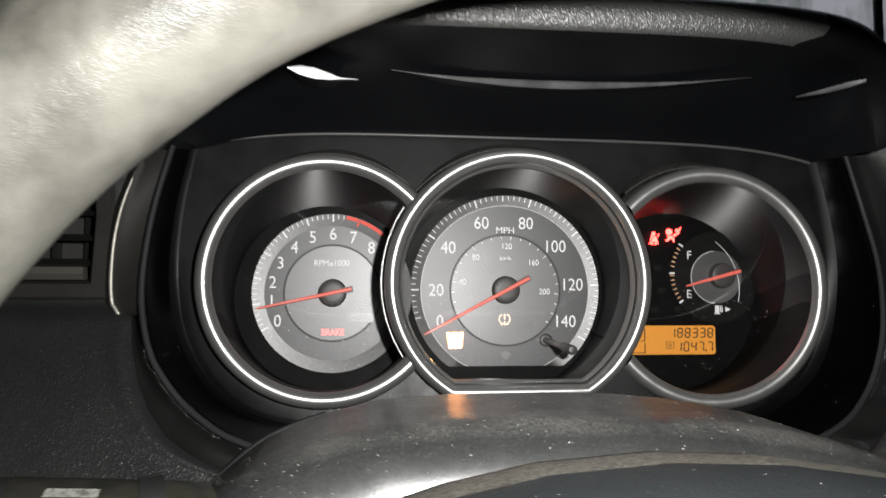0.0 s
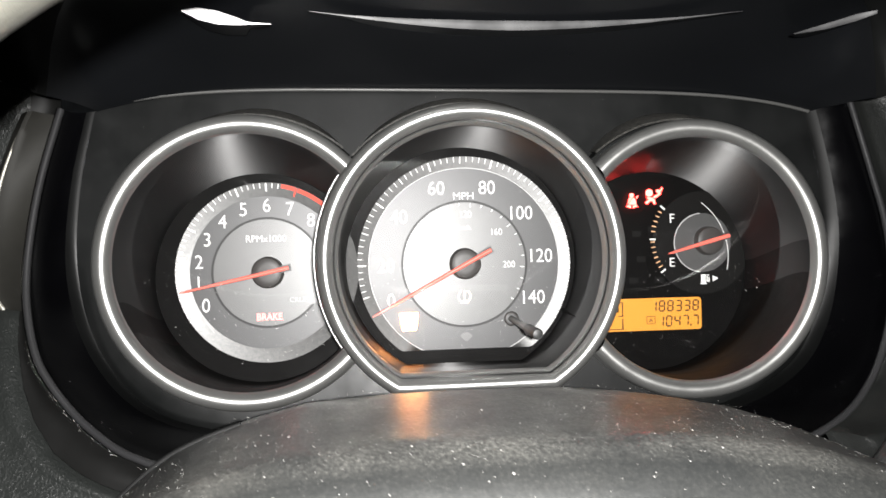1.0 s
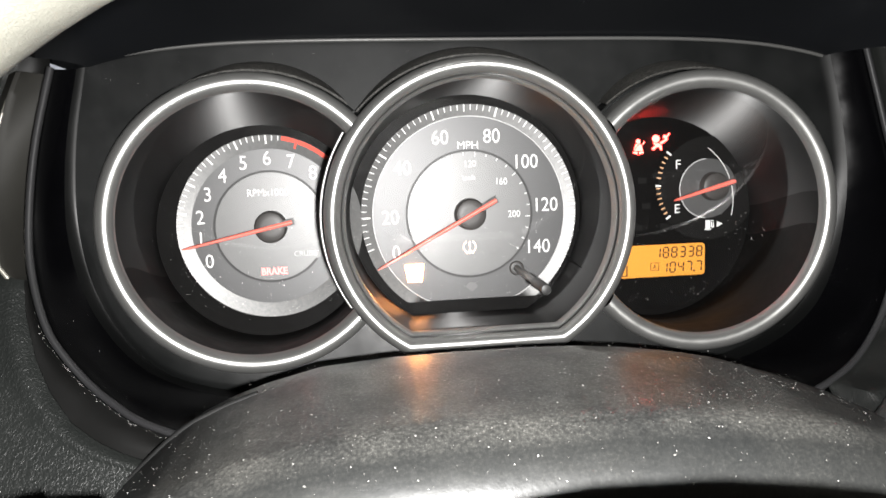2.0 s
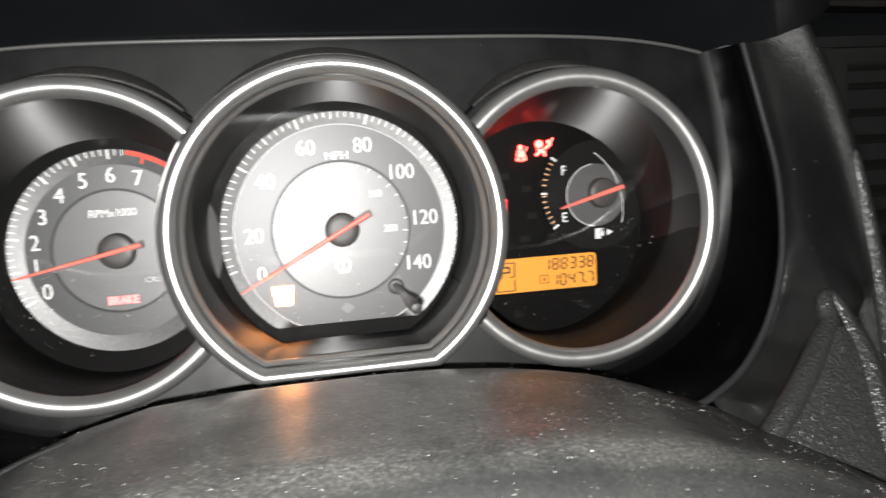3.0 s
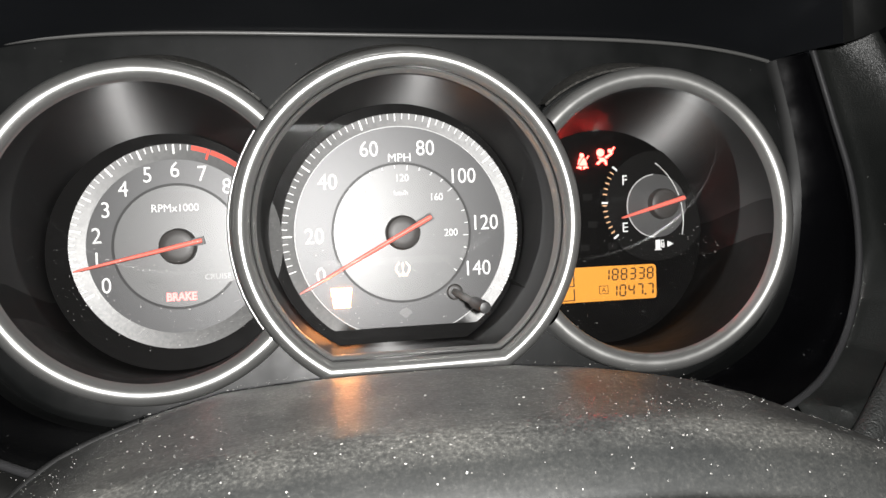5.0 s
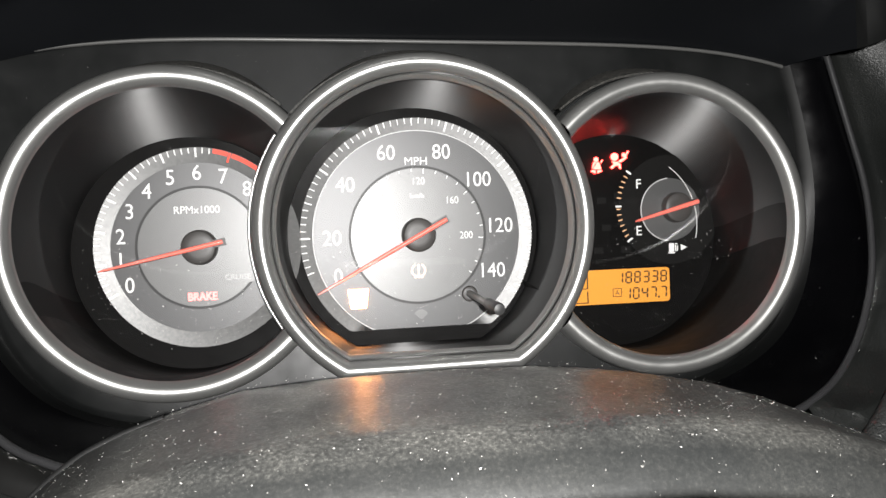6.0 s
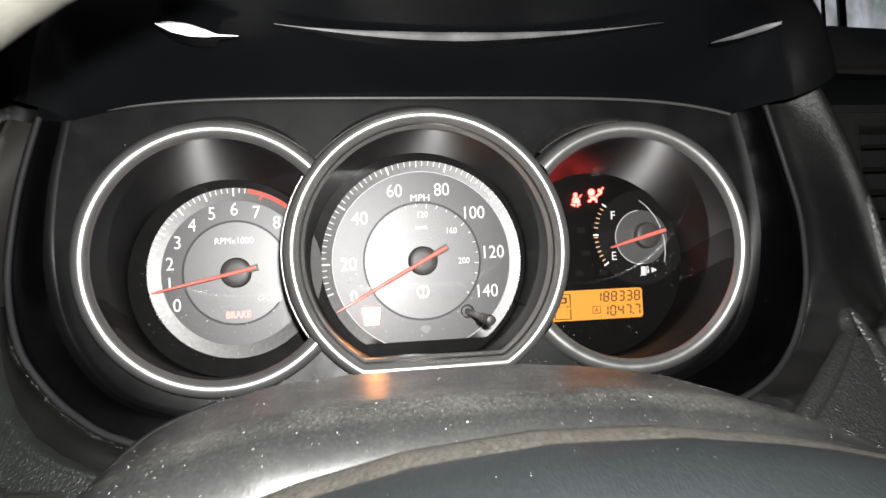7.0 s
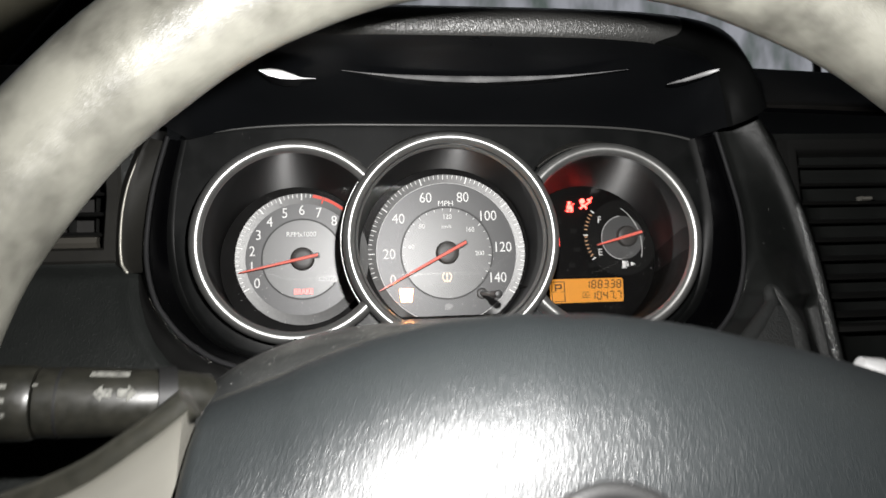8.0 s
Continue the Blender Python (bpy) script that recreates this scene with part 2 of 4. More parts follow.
def sweep(path, radius, n=12, bm=None, flat=1.0, caps=True):
    """A round rod along a path; radius may be one number or one for each point."""
    path = [Vector(p) for p in path]
    loops = []
    for k, p in enumerate(path):
        d = (path[min(k + 1, len(path) - 1)] - path[max(k - 1, 0)]).normalized()
        a = d.orthogonal().normalized() if k == 0 else (loops_a - d * loops_a.dot(d)).normalized()
        loops_a = a
        b = d.cross(a)
        r = radius[k] if isinstance(radius, (list, tuple)) else radius
        loops.append([p + (a * math.cos(t) + b * math.sin(t) * flat) * r for t in (2 * math.pi * j / n for j in range(n))])
    return loft(loops, True, bm, caps)


def slab(outline, y0, y1, bm=None):
    """A flat piece facing the driver: outline of (x, z), from depth y0 (front) to y1."""
    bm = bm or bmesh.new()
    f = [bm.verts.new(P(x, y0, z)) for x, z in outline]
    b = [bm.verts.new(P(x, y1, z)) for x, z in outline]
    bm.faces.new(f)
    n = len(f)
    for k in range(n):
        bm.faces.new((f[k], b[k], b[(k + 1) % n], f[(k + 1) % n]))
    return bm


def box(x0, x1, y0, y1, z0, z1, bm=None):
    return slab([(x0, z0), (x1, z0), (x1, z1), (x0, z1)], y0, y1, bm)


def arc(cx, cz, r, a0, a1, n):
    return [(cx + r * math.cos(radians(a0 + (a1 - a0) * k / (n - 1))), cz + r * math.sin(radians(a0 + (a1 - a0) * k / (n - 1)))) for k in range(n)]


def annulus(cx, cz, r0, r1, y, floor=None, n=120, a0=0, a1=360, bm=None, thick=0.35, dish=0.0):
    """A printed ring, cut off below floor; dish: how far its outer edge stands towards the driver."""
    loops = []
    for r, yy in ((r0, y + thick), (r0, y), (r1, y - dish), (r1, y + thick)):
        loops.append([(x, yy, z if floor is None else max(z, floor)) for x, z in arc(cx, cz, max(r, 0.01), a0, a1, n)])
    return loft(loops, False, bm)


def words(text, size, x, y, z, spread=1.0, bold=0.0):
    """Raised lettering that faces the driver, centred on x, z; size is the height of a capital."""
    cu = bpy.data.curves.new("lettering", "FONT")
    cu.body, cu.size, cu.align_x, cu.align_y = text, size / 0.69 * 0.001, "CENTER", "CENTER"
    cu.extrude, cu.offset, cu.resolution_u = 0.00006, bold * 0.001, 4
    ob = new("lettering", cu)
    bpy.context.view_layer.update()
    me = bpy.data.meshes.new_from_object(ob.evaluated_get(bpy.context.evaluated_depsgraph_get()))
    bpy.data.objects.remove(ob)
    bm = bmesh.new()
    bm.from_mesh(me)
    bpy.data.meshes.remove(me)
    xs, ys = [v.co.x for v in bm.verts], [v.co.y for v in bm.verts]
    mx, my = (min(xs) + max(xs)) / 2, (min(ys) + max(ys)) / 2
    for v in bm.verts:
        c = v.co.copy()
        v.co = P(x, y, z) + Vector(((c.x - mx) * spread, -c.z, c.y - my))
    return bm


# ---- the gauges: ring centres, well bottoms and needle pivots ----
SP, TA, FU = (-2.0, 5.0), (-87.0, 5.5), (86.0, 2.9)          # ring centres x, z
SPH, TAH, FUH = (2.0, 2.0), (-87.0, 0.3), (119.0, 10.0)      # pivots x, z
CUT = 50.5                                                   # flat lower side of the middle ring

cluster = thing("instrument_cluster", "three-dial instrument cluster with satin silver rings, lit warning lamps", "instrument cluster")


def mid_loop(r, y, c=SP, cut=None):
    """Outline of the middle gauge: a circle with a flat lower side."""
    d = CUT + (r - 59.0) if cut is None else cut
    a = math.degrees(math.asin(min(0.999, d / r)))
    pts = arc(c[0], c[1], r, -a, 180 + a, 140)
    x0, x1 = pts[-1][0], pts[0][0]
    pts += [(x0 + (x1 - x0) * k / 17, c[1] - d) for k in range(1, 17)]
    return [(x, y, z) for x, z in pts]


def side_loop(c, r, y, shift=(0, 0), reach=59.3, n=110):
    """Arc of an outer gauge, open where the middle gauge stands before it."""
    cx, cz = c[0] + shift[0], c[1] + shift[1]
    dx, dz = SP[0] - cx, SP[1] - cz
    d, base = math.hypot(dx, dz), math.degrees(math.atan2(dz, dx))
    q = (r * r + d * d - reach * reach) / (2 * d * r)
    a = math.degrees(math.acos(max(-1, min(1, q))))
    return [(x, y, z) for x, z in arc(cx, cz, r, base + a, base + 360 - a, n)]


def mark_axis(ob, c):
    """Keeps the middle of its gauge with a well, for the tooling marks."""
    at = ob.data.attributes.new("axis", "FLOAT_VECTOR", "POINT")
    for v in at.data:
        v.vector = P(c[0], -25, c[1])


def panel_y(z):
    """Depth of the bezel panel at a height."""
    return -36.0 - (70 - z) * 0.13


RINGPROFILE = ((0.6, -46),) + tuple((-2.6 + 3.2 * math.cos(math.pi * k / 18), -58 - 4.0 * math.sin(math.pi * k / 18)) for k in range(17)) + ((-5.75, -57.8),)
mark_axis(part("gauge_ring", loft([mid_loop(59 + dr, y) for dr, y in RINGPROFILE], True), SILVER, cluster, "satin silver ring with a flat lower side"), SP)
mark_axis(part("inner_ring", loft([mid_loop(r, y) for r, y in ((53.4, -55), (53.1, -57.3), (52.5, -57.9), (51.9, -57.3), (51.6, -54))], True), SILVER, cluster), SP)
part("gauge_collar", loft([mid_loop(r, y) for r, y in ((61.4, -34), (61.3, -47), (60.9, -48.8), (60.2, -49.5), (59.3, -49))], True), PANEL, cluster)
well = part("gauge_well", loft([mid_loop(r, y, (SP[0] + k * 3, SP[1] - k * 2.5), cut) for r, y, k, cut in ((53.2, -58.2, 0, None), (52.4, -53, 0, None), (52.4, -46, .1, None), (52.8, -30, .5, None), (53.0, -12, .8, 46), (53.2, 1.2, 1, 46))], True), WELL, cluster)
mark_axis(well, SP)
part("well_housing", loft([mid_loop(r, y, (SP[0] + k * 3, SP[1] - k * 2.5), cut) for r, y, k, cut in ((58.6, -53, 0, None), (57.0, -46, .1, None), (54.6, -34, .4, None), (54.3, 1.2, 1, 47))], True), PLATE, cluster)
for c, sh in ((TA, (-2.5, -7.5)), (FU, (5.0, -6.5))):
    mark_axis(part("gauge_ring", loft([side_loop(c, 54.3 + dr * 1.12, y) for dr, y in RINGPROFILE]), SILVER, cluster), c)
    part("gauge_collar", loft([side_loop(c, r, y, reach=62.5) for r, y in ((56.6, -34), (56.5, -46), (55.9, -48.3), (54.2, -49))]), PANEL, cluster)
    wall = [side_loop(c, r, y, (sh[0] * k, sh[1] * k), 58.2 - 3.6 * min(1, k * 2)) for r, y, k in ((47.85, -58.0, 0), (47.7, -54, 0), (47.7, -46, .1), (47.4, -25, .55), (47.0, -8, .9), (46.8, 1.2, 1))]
    # slices of one wall, their colours standing for shade, half shade and light
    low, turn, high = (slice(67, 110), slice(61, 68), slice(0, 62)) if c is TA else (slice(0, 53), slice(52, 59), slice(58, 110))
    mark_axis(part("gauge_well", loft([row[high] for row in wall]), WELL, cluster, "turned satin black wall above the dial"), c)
    mark_axis(part("well_dim", loft([row[turn] for row in wall]), WELL_DIM, cluster, "turned wall beside the dial, coloured as half in shade"), c)
    part("well_shade", loft([row[low] for row in wall]), WELL_SHADE, cluster, "wall below the dial, its shade painted black")
tip = side_loop(TA, 48.6, 0, reach=60.6)
a0, a1 = sorted(math.degrees(math.atan2(q[2] - SP[1], q[0] - SP[0])) % 360 for q in (tip[0], tip[-1]))
mark_axis(part("ring_return", sweep([(x, -50.5, z) for x, z in arc(SP[0], SP[1], 60.9, a0, a1, 50)], 0.55, 8), SILVER, cluster, "thin silver edge beside the middle ring"), SP)
for c, r, span in ((SP, 60.8, (42, 138)), (TA, 56.2, (50, 118)), (FU, 56.2, (62, 130))):
    low = arc(c[0], c[1], r, *span, 60)
    rows_ = []
    for k, (x, z) in enumerate(low):
        h = 4.2 * math.sin(math.pi * k / 59) ** 0.8
        a = radians(span[0] + (span[1] - span[0]) * k / 59)
        rows_.append([(x, -48.6, z), (x + 0.8 * math.cos(a), -48.9, z + 0.8 * math.sin(a)), (x + (0.8 + h * 0.5) * math.cos(a), -45.5 if h > 0.2 else -48, z + (0.8 + h * 0.5) * math.sin(a)), (x + (1.0 + h) * math.cos(a), panel_y(z) + 0.6 if h > 0.2 else -47, z + (1.0 + h) * math.sin(a))])
    part("gauge_brow", loft(rows_), BROW, cluster, "dusty sloping brow above the dial")
part("dial_plate", box(-152, 156, 1.0, 3.0, -62, 62), PLATE, cluster, smooth=False)

# clear lenses, each leaning with its upper side to the driver
for c, r, s in ((SP, 52.2, 1), (TA, 47.4, 0), (FU, 47.4, 0)):
    pts = mid_loop(r, 0)[:] if s else side_loop(c, r, 0)
    bm = bmesh.new()
    bm.faces.new([bm.verts.new(P(x, -33 - (z - c[1]) * 0.40, z)) for x, y, z in pts])
    lens = part("lens", bm, LENS, cluster, "clear dusty plastic lens", smooth=False)
    lens.visible_shadow = False

# bezel panel round the gauges
def fold_y(x, z):
    """Depth of the panel's outer edge, which bends back at both sides below the dials' middle."""
    t, u = max(0.0, min(1.0, (20 - z) / 50)), max(0.0, min(1.0, (abs(x) - 85) / 50))
    return panel_y(z) + 4.0 * t * t * (3 - 2 * t) * u * u * (3 - 2 * u)


PANEL_RIGHT = ((146, 65), (149.5, 40), (150, 14), (147.5, -11), (142, -28), (131, -42), (112, -52), (86, -58), (45, -61), (2, -61.5))
RIM_RIGHT = ((158, -49, 66), (162, -55, 37), (163, -62, 13), (158.5, -70, -11), (152, -75, -28), (141, -81, -43), (123, -90, -54), (95, -99, -61), (50, -106, -65), (2, -108, -66))


PANEL_LEFT = ((-147, 66), (-151, 42), (-152.5, 20), (-152, 2), (-149, -15), (-142, -31), (-130, -45.5), (-114, -54), (-84, -59.5), (-44, -61.5), (2, -61.5))
RIM_LEFT = ((-154, -49.5, 64), (-158.8, -55, 40), (-160.8, -60, 20), (-160.8, -65, 2), (-158.2, -70, -12), (-153.6, -75, -24.5), (-148, -78, -33), (-140.5, -81, -41.5), (-132, -85, -48), (-118.5, -91, -55), (-91, -99, -61.5), (-48, -106, -65), (2, -108, -66))


def round_bay(right, left, n):
    """A line from the upper right, below, to the upper left."""
    return curve(right, n) + curve(left, n)[::-1][1:]


def top_edge(u):
    """Upper edge of the bezel panel, u from -1 (left) to 1."""
    return (0.2 + 147.6 * u, 74.0 - 1.2 * u - 8.0 * abs(u) ** 5)


bm = bmesh.new()
outer = [(p[0], p[1]) for p in round_bay(PANEL_RIGHT, PANEL_LEFT, 30)] + [top_edge(-1 + 2 * k / 40) for k in range(1, 40)]
tl = [(x, z) for x, _, z in side_loop(TA, 54.4, 0, reach=59.4, n=90)]
fl = [(x, z) for x, _, z in side_loop(FU, 54.4, 0, reach=59.4, n=90)]
ang = lambda p: math.degrees(math.atan2(p[1] - SP[1], p[0] - SP[0])) % 360
ends = sorted([ang(tl[0]), ang(tl[-1]), ang(fl[0]), ang(fl[-1])])
upper = arc(SP[0], SP[1], 59.4, *sorted((max(a for a in ends if a < 90), min(a for a in ends if 90 < a < 180))), 30)[1:-1]
lowl, lowr = max(a for a in ends if a < 270), max(ends)
lower = [(x, max(z, SP[1] - CUT - 0.4)) for x, z in arc(SP[0], SP[1], 59.4, lowl, lowr, 60)][1:-1]
if tl[0][1] < tl[-1][1]:
    tl.reverse()
if fl[0][1] > fl[-1][1]:
    fl.reverse()
hole = upper + tl + lower + fl
edges = []
inset = [(x + (2 - x) / math.hypot(x - 2, z - 5) * 4.5, z + (5 - z) / math.hypot(x - 2, z - 5) * 4.5) for x, z in outer]
for ring in (inset, hole):
    vs = [bm.verts.new(P(x, panel_y(z), z)) for x, z in ring]
    edges += [bm.edges.new((vs[k], vs[(k + 1) % len(vs)])) for k in range(len(vs))]
bmesh.ops.triangle_fill(bm, edges=edges, use_beauty=True, use_dissolve=False)
loft([[(x, panel_y(z), z) for x, z in inset], [((x + u) / 2, (panel_y(z) * 2 + fold_y(u, w)) / 3, (z + w) / 2) for (x, z), (u, w) in zip(inset, outer)], [(u, fold_y(u, w), w) for u, w in outer]], True, bm)
bmesh.ops.remove_doubles(bm, verts=bm.verts, dist=0.00001)
part("bezel_panel", bm, PANEL, cluster, "satin black panel round the dials")

# the highlight along the panel's upper edge, painted as a paler colour
EDGE_HIGHLIGHT = material("panel edge highlight", (0.06, 0.06, 0.058), 0.4)
part("panel_edge", sweep([(*(lambda q: (q[0], -37.2, q[1] - 0.2))(top_edge(-1 + 2 * k / 60)),) for k in range(61)], 0.75, 8), EDGE_HIGHLIGHT, cluster, "thin upper edge of the panel, its highlight painted pale")
# bowl-shaped wall between the panel and its outer rim
rim = round_bay(RIM_RIGHT, RIM_LEFT, 36)
inner = [np.array((p[0], fold_y(p[0], p[1]), p[1])) for p in round_bay(PANEL_RIGHT, PANEL_LEFT, 36)]
COVE = material("satin black cove", (0.0026, 0.0028, 0.0028), 0.40, spec=0.22)
worn(COVE, 60, 0.36, 0.46)


def bay_row(k):
    """One line of the bay's wall: it leaves the panel flat, then turns towards the driver."""
    side, ahead = 1 - (1 - k) ** 1.9, k ** 1.35
    return [np.array((a[0] + (b[0] - a[0]) * side, a[1] + (b[1] - a[1]) * ahead, a[2] + (b[2] - a[2]) * side)) for a, b in zip(inner, rim)]


part("panel_cove", loft([bay_row(k) for k in (0.0, 0.03, 0.06, 0.10, 0.14, 0.18, 0.22)]), COVE, cluster, "rounded satin cove beside the panel")
loops = [bay_row(k) for k in (0.22, 0.28, 0.36, 0.46, 0.58, 0.7, 0.82, 0.93)]
mid = np.array((2.0, 0, 5.0))
def outward(p, d, dy):
    q = np.array((p[0] - mid[0], 0, p[2] - mid[2]))
    return p + q / np.linalg.norm(q) * d + np.array((0, dy, 0))


loops += [[outward(p, -0.7, -1.2) for p in rim], [outward(p, 0.8, -1.6) for p in rim], [outward(p, 2.0, -0.8) for p in rim], [outward(p, 2.6, 2.5) for p in rim]]
part("bezel_wall", loft(loops), BOWL, cluster, "black curved wall with a thin raised rim")


EDGE = material("satin bowl edge", (0.022, 0.022, 0.023), 0.34, spec=0.6)
part("bezel_rim", sweep([tuple(outward(p, 0.2, -0.9)) for p in rim], 1.25, 10), EDGE, cluster, "thin satin raised edge")


# ---- dial faces ----
def ticks(c, spec, bm=None, foot=None):
    """Printed marks: angle, inner and outer radius, width; foot: the radius where a dished band begins."""
    bm = bm or bmesh.new()
    for a, r0, r1, w in spec:
        ca, sa = math.cos(radians(a)), math.sin(radians(a))
        ring = [(c[0] + ca * r - sa * s * w / 2, r, c[1] + sa * r + ca * s * w / 2) for r, s in ((r0, -1), (r1, -1), (r1, 1), (r0, 1))]
        lean = lambda r: 0.0 if foot is None else (r - foot) * 0.22
        loft([[(x, y - lean(r), z) for x, r, z in ring] for y in (-0.25, -0.32)], True, bm)
        bm.faces.new([bm.verts.new(P(x, -0.32 - lean(r), z)) for x, r, z in ring])
    return bm


def needle(parent, c, angle, tip, tail, w, hub, y=-6.0):
    """A tapered pointer with a ridge, on a domed cap."""
    ca, sa = math.cos(radians(angle)), math.sin(radians(angle))
    prof = ((-tail, 0.9 * w), (-tail * 0.9, w), (0, w), (tip * 0.5, w * 0.8), (tip * 0.93, w * 0.55), (tip, w * 0.25))
    loops = []
    for s, ww in prof:
        loops.append([(c[0] + ca * s - sa * d * ww / 2, yy, c[1] + sa * s + ca * d * ww / 2) for d, yy in ((-1, y), (-0.5, y - 0.5), (0.5, y - 0.5), (1, y), (1, y + 0.8), (-1, y + 0.8))])
    part("needle", loft(loops, True, caps=True), NEEDLE, parent, "red pointer")
    tailbox = []
    for s in (-tail - 0.8, -hub * 0.9):
        tailbox.append([(c[0] + ca * s - sa * d * (w + 1.2) / 2, yy, c[1] + sa * s + ca * d * (w + 1.2) / 2) for d, yy in ((-1, y + 0.9), (1, y + 0.9), (1, y + 2.4), (-1, y + 2.4))])
    part("needle_tail", loft(tailbox, True, caps=True), HUBCAP, parent)
    dome = [(hub * 1.04, 0.0), (hub, y + 1.9), (hub * 0.97, y + 1.3), (hub * 0.90, y + 1.0), (hub * 0.5, y + 0.85), (0.05, y + 0.8)]
    part("needle_cap", loft([[(x, yy, z) for x, z in arc(c[0], c[1], r, 0, 352.5, 48)] for r, yy in dome], True), HUBCAP, parent, "black domed cap")


# rev counter
tach = part("rev_counter_dial", annulus(*TAH, 24.6, 34.2, 0.0), SCALE, cluster, "black rev counter scale")
part("scale_band", annulus(*TAH, 34.2, 40.2, -0.1, dish=1.32), BAND, tach, "dished silver grey band")
part("dial_groove", annulus(*TAH, 23.9, 24.9, -0.35), GROOVE, tach)
part("dial_centre", annulus(*TAH, 0, 24.0, -0.15), DISC, tach, "grey dial centre")
A_T = lambda v: 90.0 + (6 - v) * 19.75
part("tick_marks", ticks(TAH, [(A_T(v / 5), 36.3 if v % 5 == 0 else 37.8, 40.0, 0.75 if v % 5 == 0 else 0.4) for v in range(0, 33)], foot=34.2), WHITE, tach, smooth=False)
for a0, a1 in ((6.5, 6.94), (7.06, 8.1)):
    part("red_zone", annulus(*TAH, 38.2, 40.0, -1.1, n=30, dish=0.39, a0=A_T(a0), a1=A_T(a1)), REDLINE, tach, "red band above 6500")
part("red_tick", ticks(TAH, [(A_T(7), 35.9, 39.9, 0.9)], foot=32.5), REDLINE, tach, smooth=False)
for v in range(9):
    a = radians(A_T(v) - (2.0 if v < 2 else 0))
    part("numeral", words(str(v), 6.0, TAH[0] + 30.6 * math.cos(a), -0.4, TAH[1] + 30.6 * math.sin(a) - 0.4, 0.9), WHITE, tach, smooth=False)
part("unit_word", words("RPMx1000", 3.0, TAH[0] - 0.5, -0.5, TAH[1] + 15.2, 0.95), WHITE, tach, smooth=False)
part("brake_lamp", words("BRAKE", 3.0, TAH[0] + 0.3, -0.5, TAH[1] - 19.8, 0.88, 0.16), BRAKELAMP, tach, "lit red warning word", smooth=False)
bm = slab(arc(TAH[0] + 9.5, TAH[1] - 12.5, 2.4, 90, 270, 9) + arc(TAH[0] + 19, TAH[1] - 12.5, 2.4, -90, 90, 9), -0.5, -0.3)
part("unlit_symbol", bm, FAINT, tach, smooth=False)
part("unlit_word", words("ABS", 2.4, TAH[0] - 10.5, -0.5, TAH[1] - 13.2), FAINT, tach, smooth=False)
part("unlit_word", words("CRUISE", 2.2, TAH[0] + 14.4, -0.62, TAH[1] - 12.5), DIMPRINT, tach, smooth=False)
needle(tach, TAH, 192.0, 38.3, 9.8, 1.8, 6.9)

# speedometer
FLOOR = SPH[1] - 39.2
speedo = part("speedometer_dial", annulus(*SPH, 28.9, 44.2, 0.0, FLOOR, 160), SCALE, cluster, "charcoal speedometer scale with a flat lower side")
part("scale_band", annulus(*SPH, 44.2, 49.3, -0.1, FLOOR, 160, dish=1.12), BAND, speedo, "dished silver grey band")
part("scale_line", annulus(*SPH, 43.9, 44.3, -0.3, FLOOR, 160), DIMPRINT, speedo)
part("dial_groove", annulus(*SPH, 28.3, 29.3, -0.35), GROOVE, speedo)
part("dial_centre", annulus(*SPH, 0, 28.4, -0.15), DISC, speedo, "grey dial centre")
A_S = lambda v: 109.3 - (v - 60) * 1.766
marks = [(A_S(v), 45.2 if v % 20 == 0 else 46.2 if v % 10 == 0 else 46.9, 49.2, 0.75 if v % 20 == 0 else 0.5 if v % 10 == 0 else 0.38) for v in range(10, 142, 2)]
part("tick_marks", ticks(SPH, marks, foot=44.2), WHITE, speedo, smooth=False)
for v, x, z in ((0, -34.2, -16), (20, -36.2, 0), (40, -30, 22), (60, -12.5, 35), (80, 11, 35), (100, 27, 23), (120, 36, 3), (140, 32, -16.2)):
    part("numeral", words(str(v), 6.2, SPH[0] + x, -0.4, SPH[1] + z, 0.9), WHITE, speedo, smooth=False)
part("unit_word", words("MPH", 3.3, SPH[0], -0.4, SPH[1] + 31.2, 1.05), WHITE, speedo, smooth=False)
part("small_unit_word", words("km/h", 2.1, SPH[0], -0.5, SPH[1] + 16.6), WHITE, speedo, smooth=False)
A_K = lambda v: A_S(v / 1.609)
part("small_tick_marks", ticks(SPH, [(A_K(v), 26.0 if v % 40 == 0 else 26.8, 28.1, 0.35) for v in range(20, 232, 10)]), WHITE, speedo, smooth=False)
for v, x, z in ((40, -22.5, 4.2), (80, -15.5, 17), (120, 1, 22.8), (160, 15.2, 14.4), (200, 20.6, -0.7)):
    part("small_numeral", words(str(v), 3.0, SPH[0] + x, -0.5, SPH[1] + z, 0.9), WHITE, speedo, smooth=False)
tx, tz = SPH[0] - 0.5, SPH[1] - 15.0
bm = words("!", 4.4, tx, -0.6, tz + 0.3, 1.0, 0.14)
for t0, t1 in ((118, 232), (-52, 62)):
    annulus(tx, tz, 2.45, 3.15, -0.55, n=24, a0=t0, a1=t1, bm=bm)
for k in range(3):
    box(tx - 1.9 + k * 1.4, tx - 0.9 + k * 1.4, -0.7, -0.4, tz - 3.2, tz - 2.5, bm)
box(tx - 2.0, tx + 2.0, -0.7, -0.4, tz - 2.6, tz - 2.1, bm)
part("tyre_lamp", bm, TYRELAMP, speedo, "lit tyre pressure symbol", smooth=False)
ex, ez = SPH[0] - 26.3, SPH[1] - 26.0
engine = [(-4.2, 4.1), (4.2, 4.1), (4.05, 1.3), (3.5, 1.2), (3.5, 0.4), (3.85, 0.3), (3.25, -3.9), (-3.2, -3.9), (-3.7, -0.4), (-3.3, -0.3), (-3.3, 0.7), (-4.0, 0.8)]
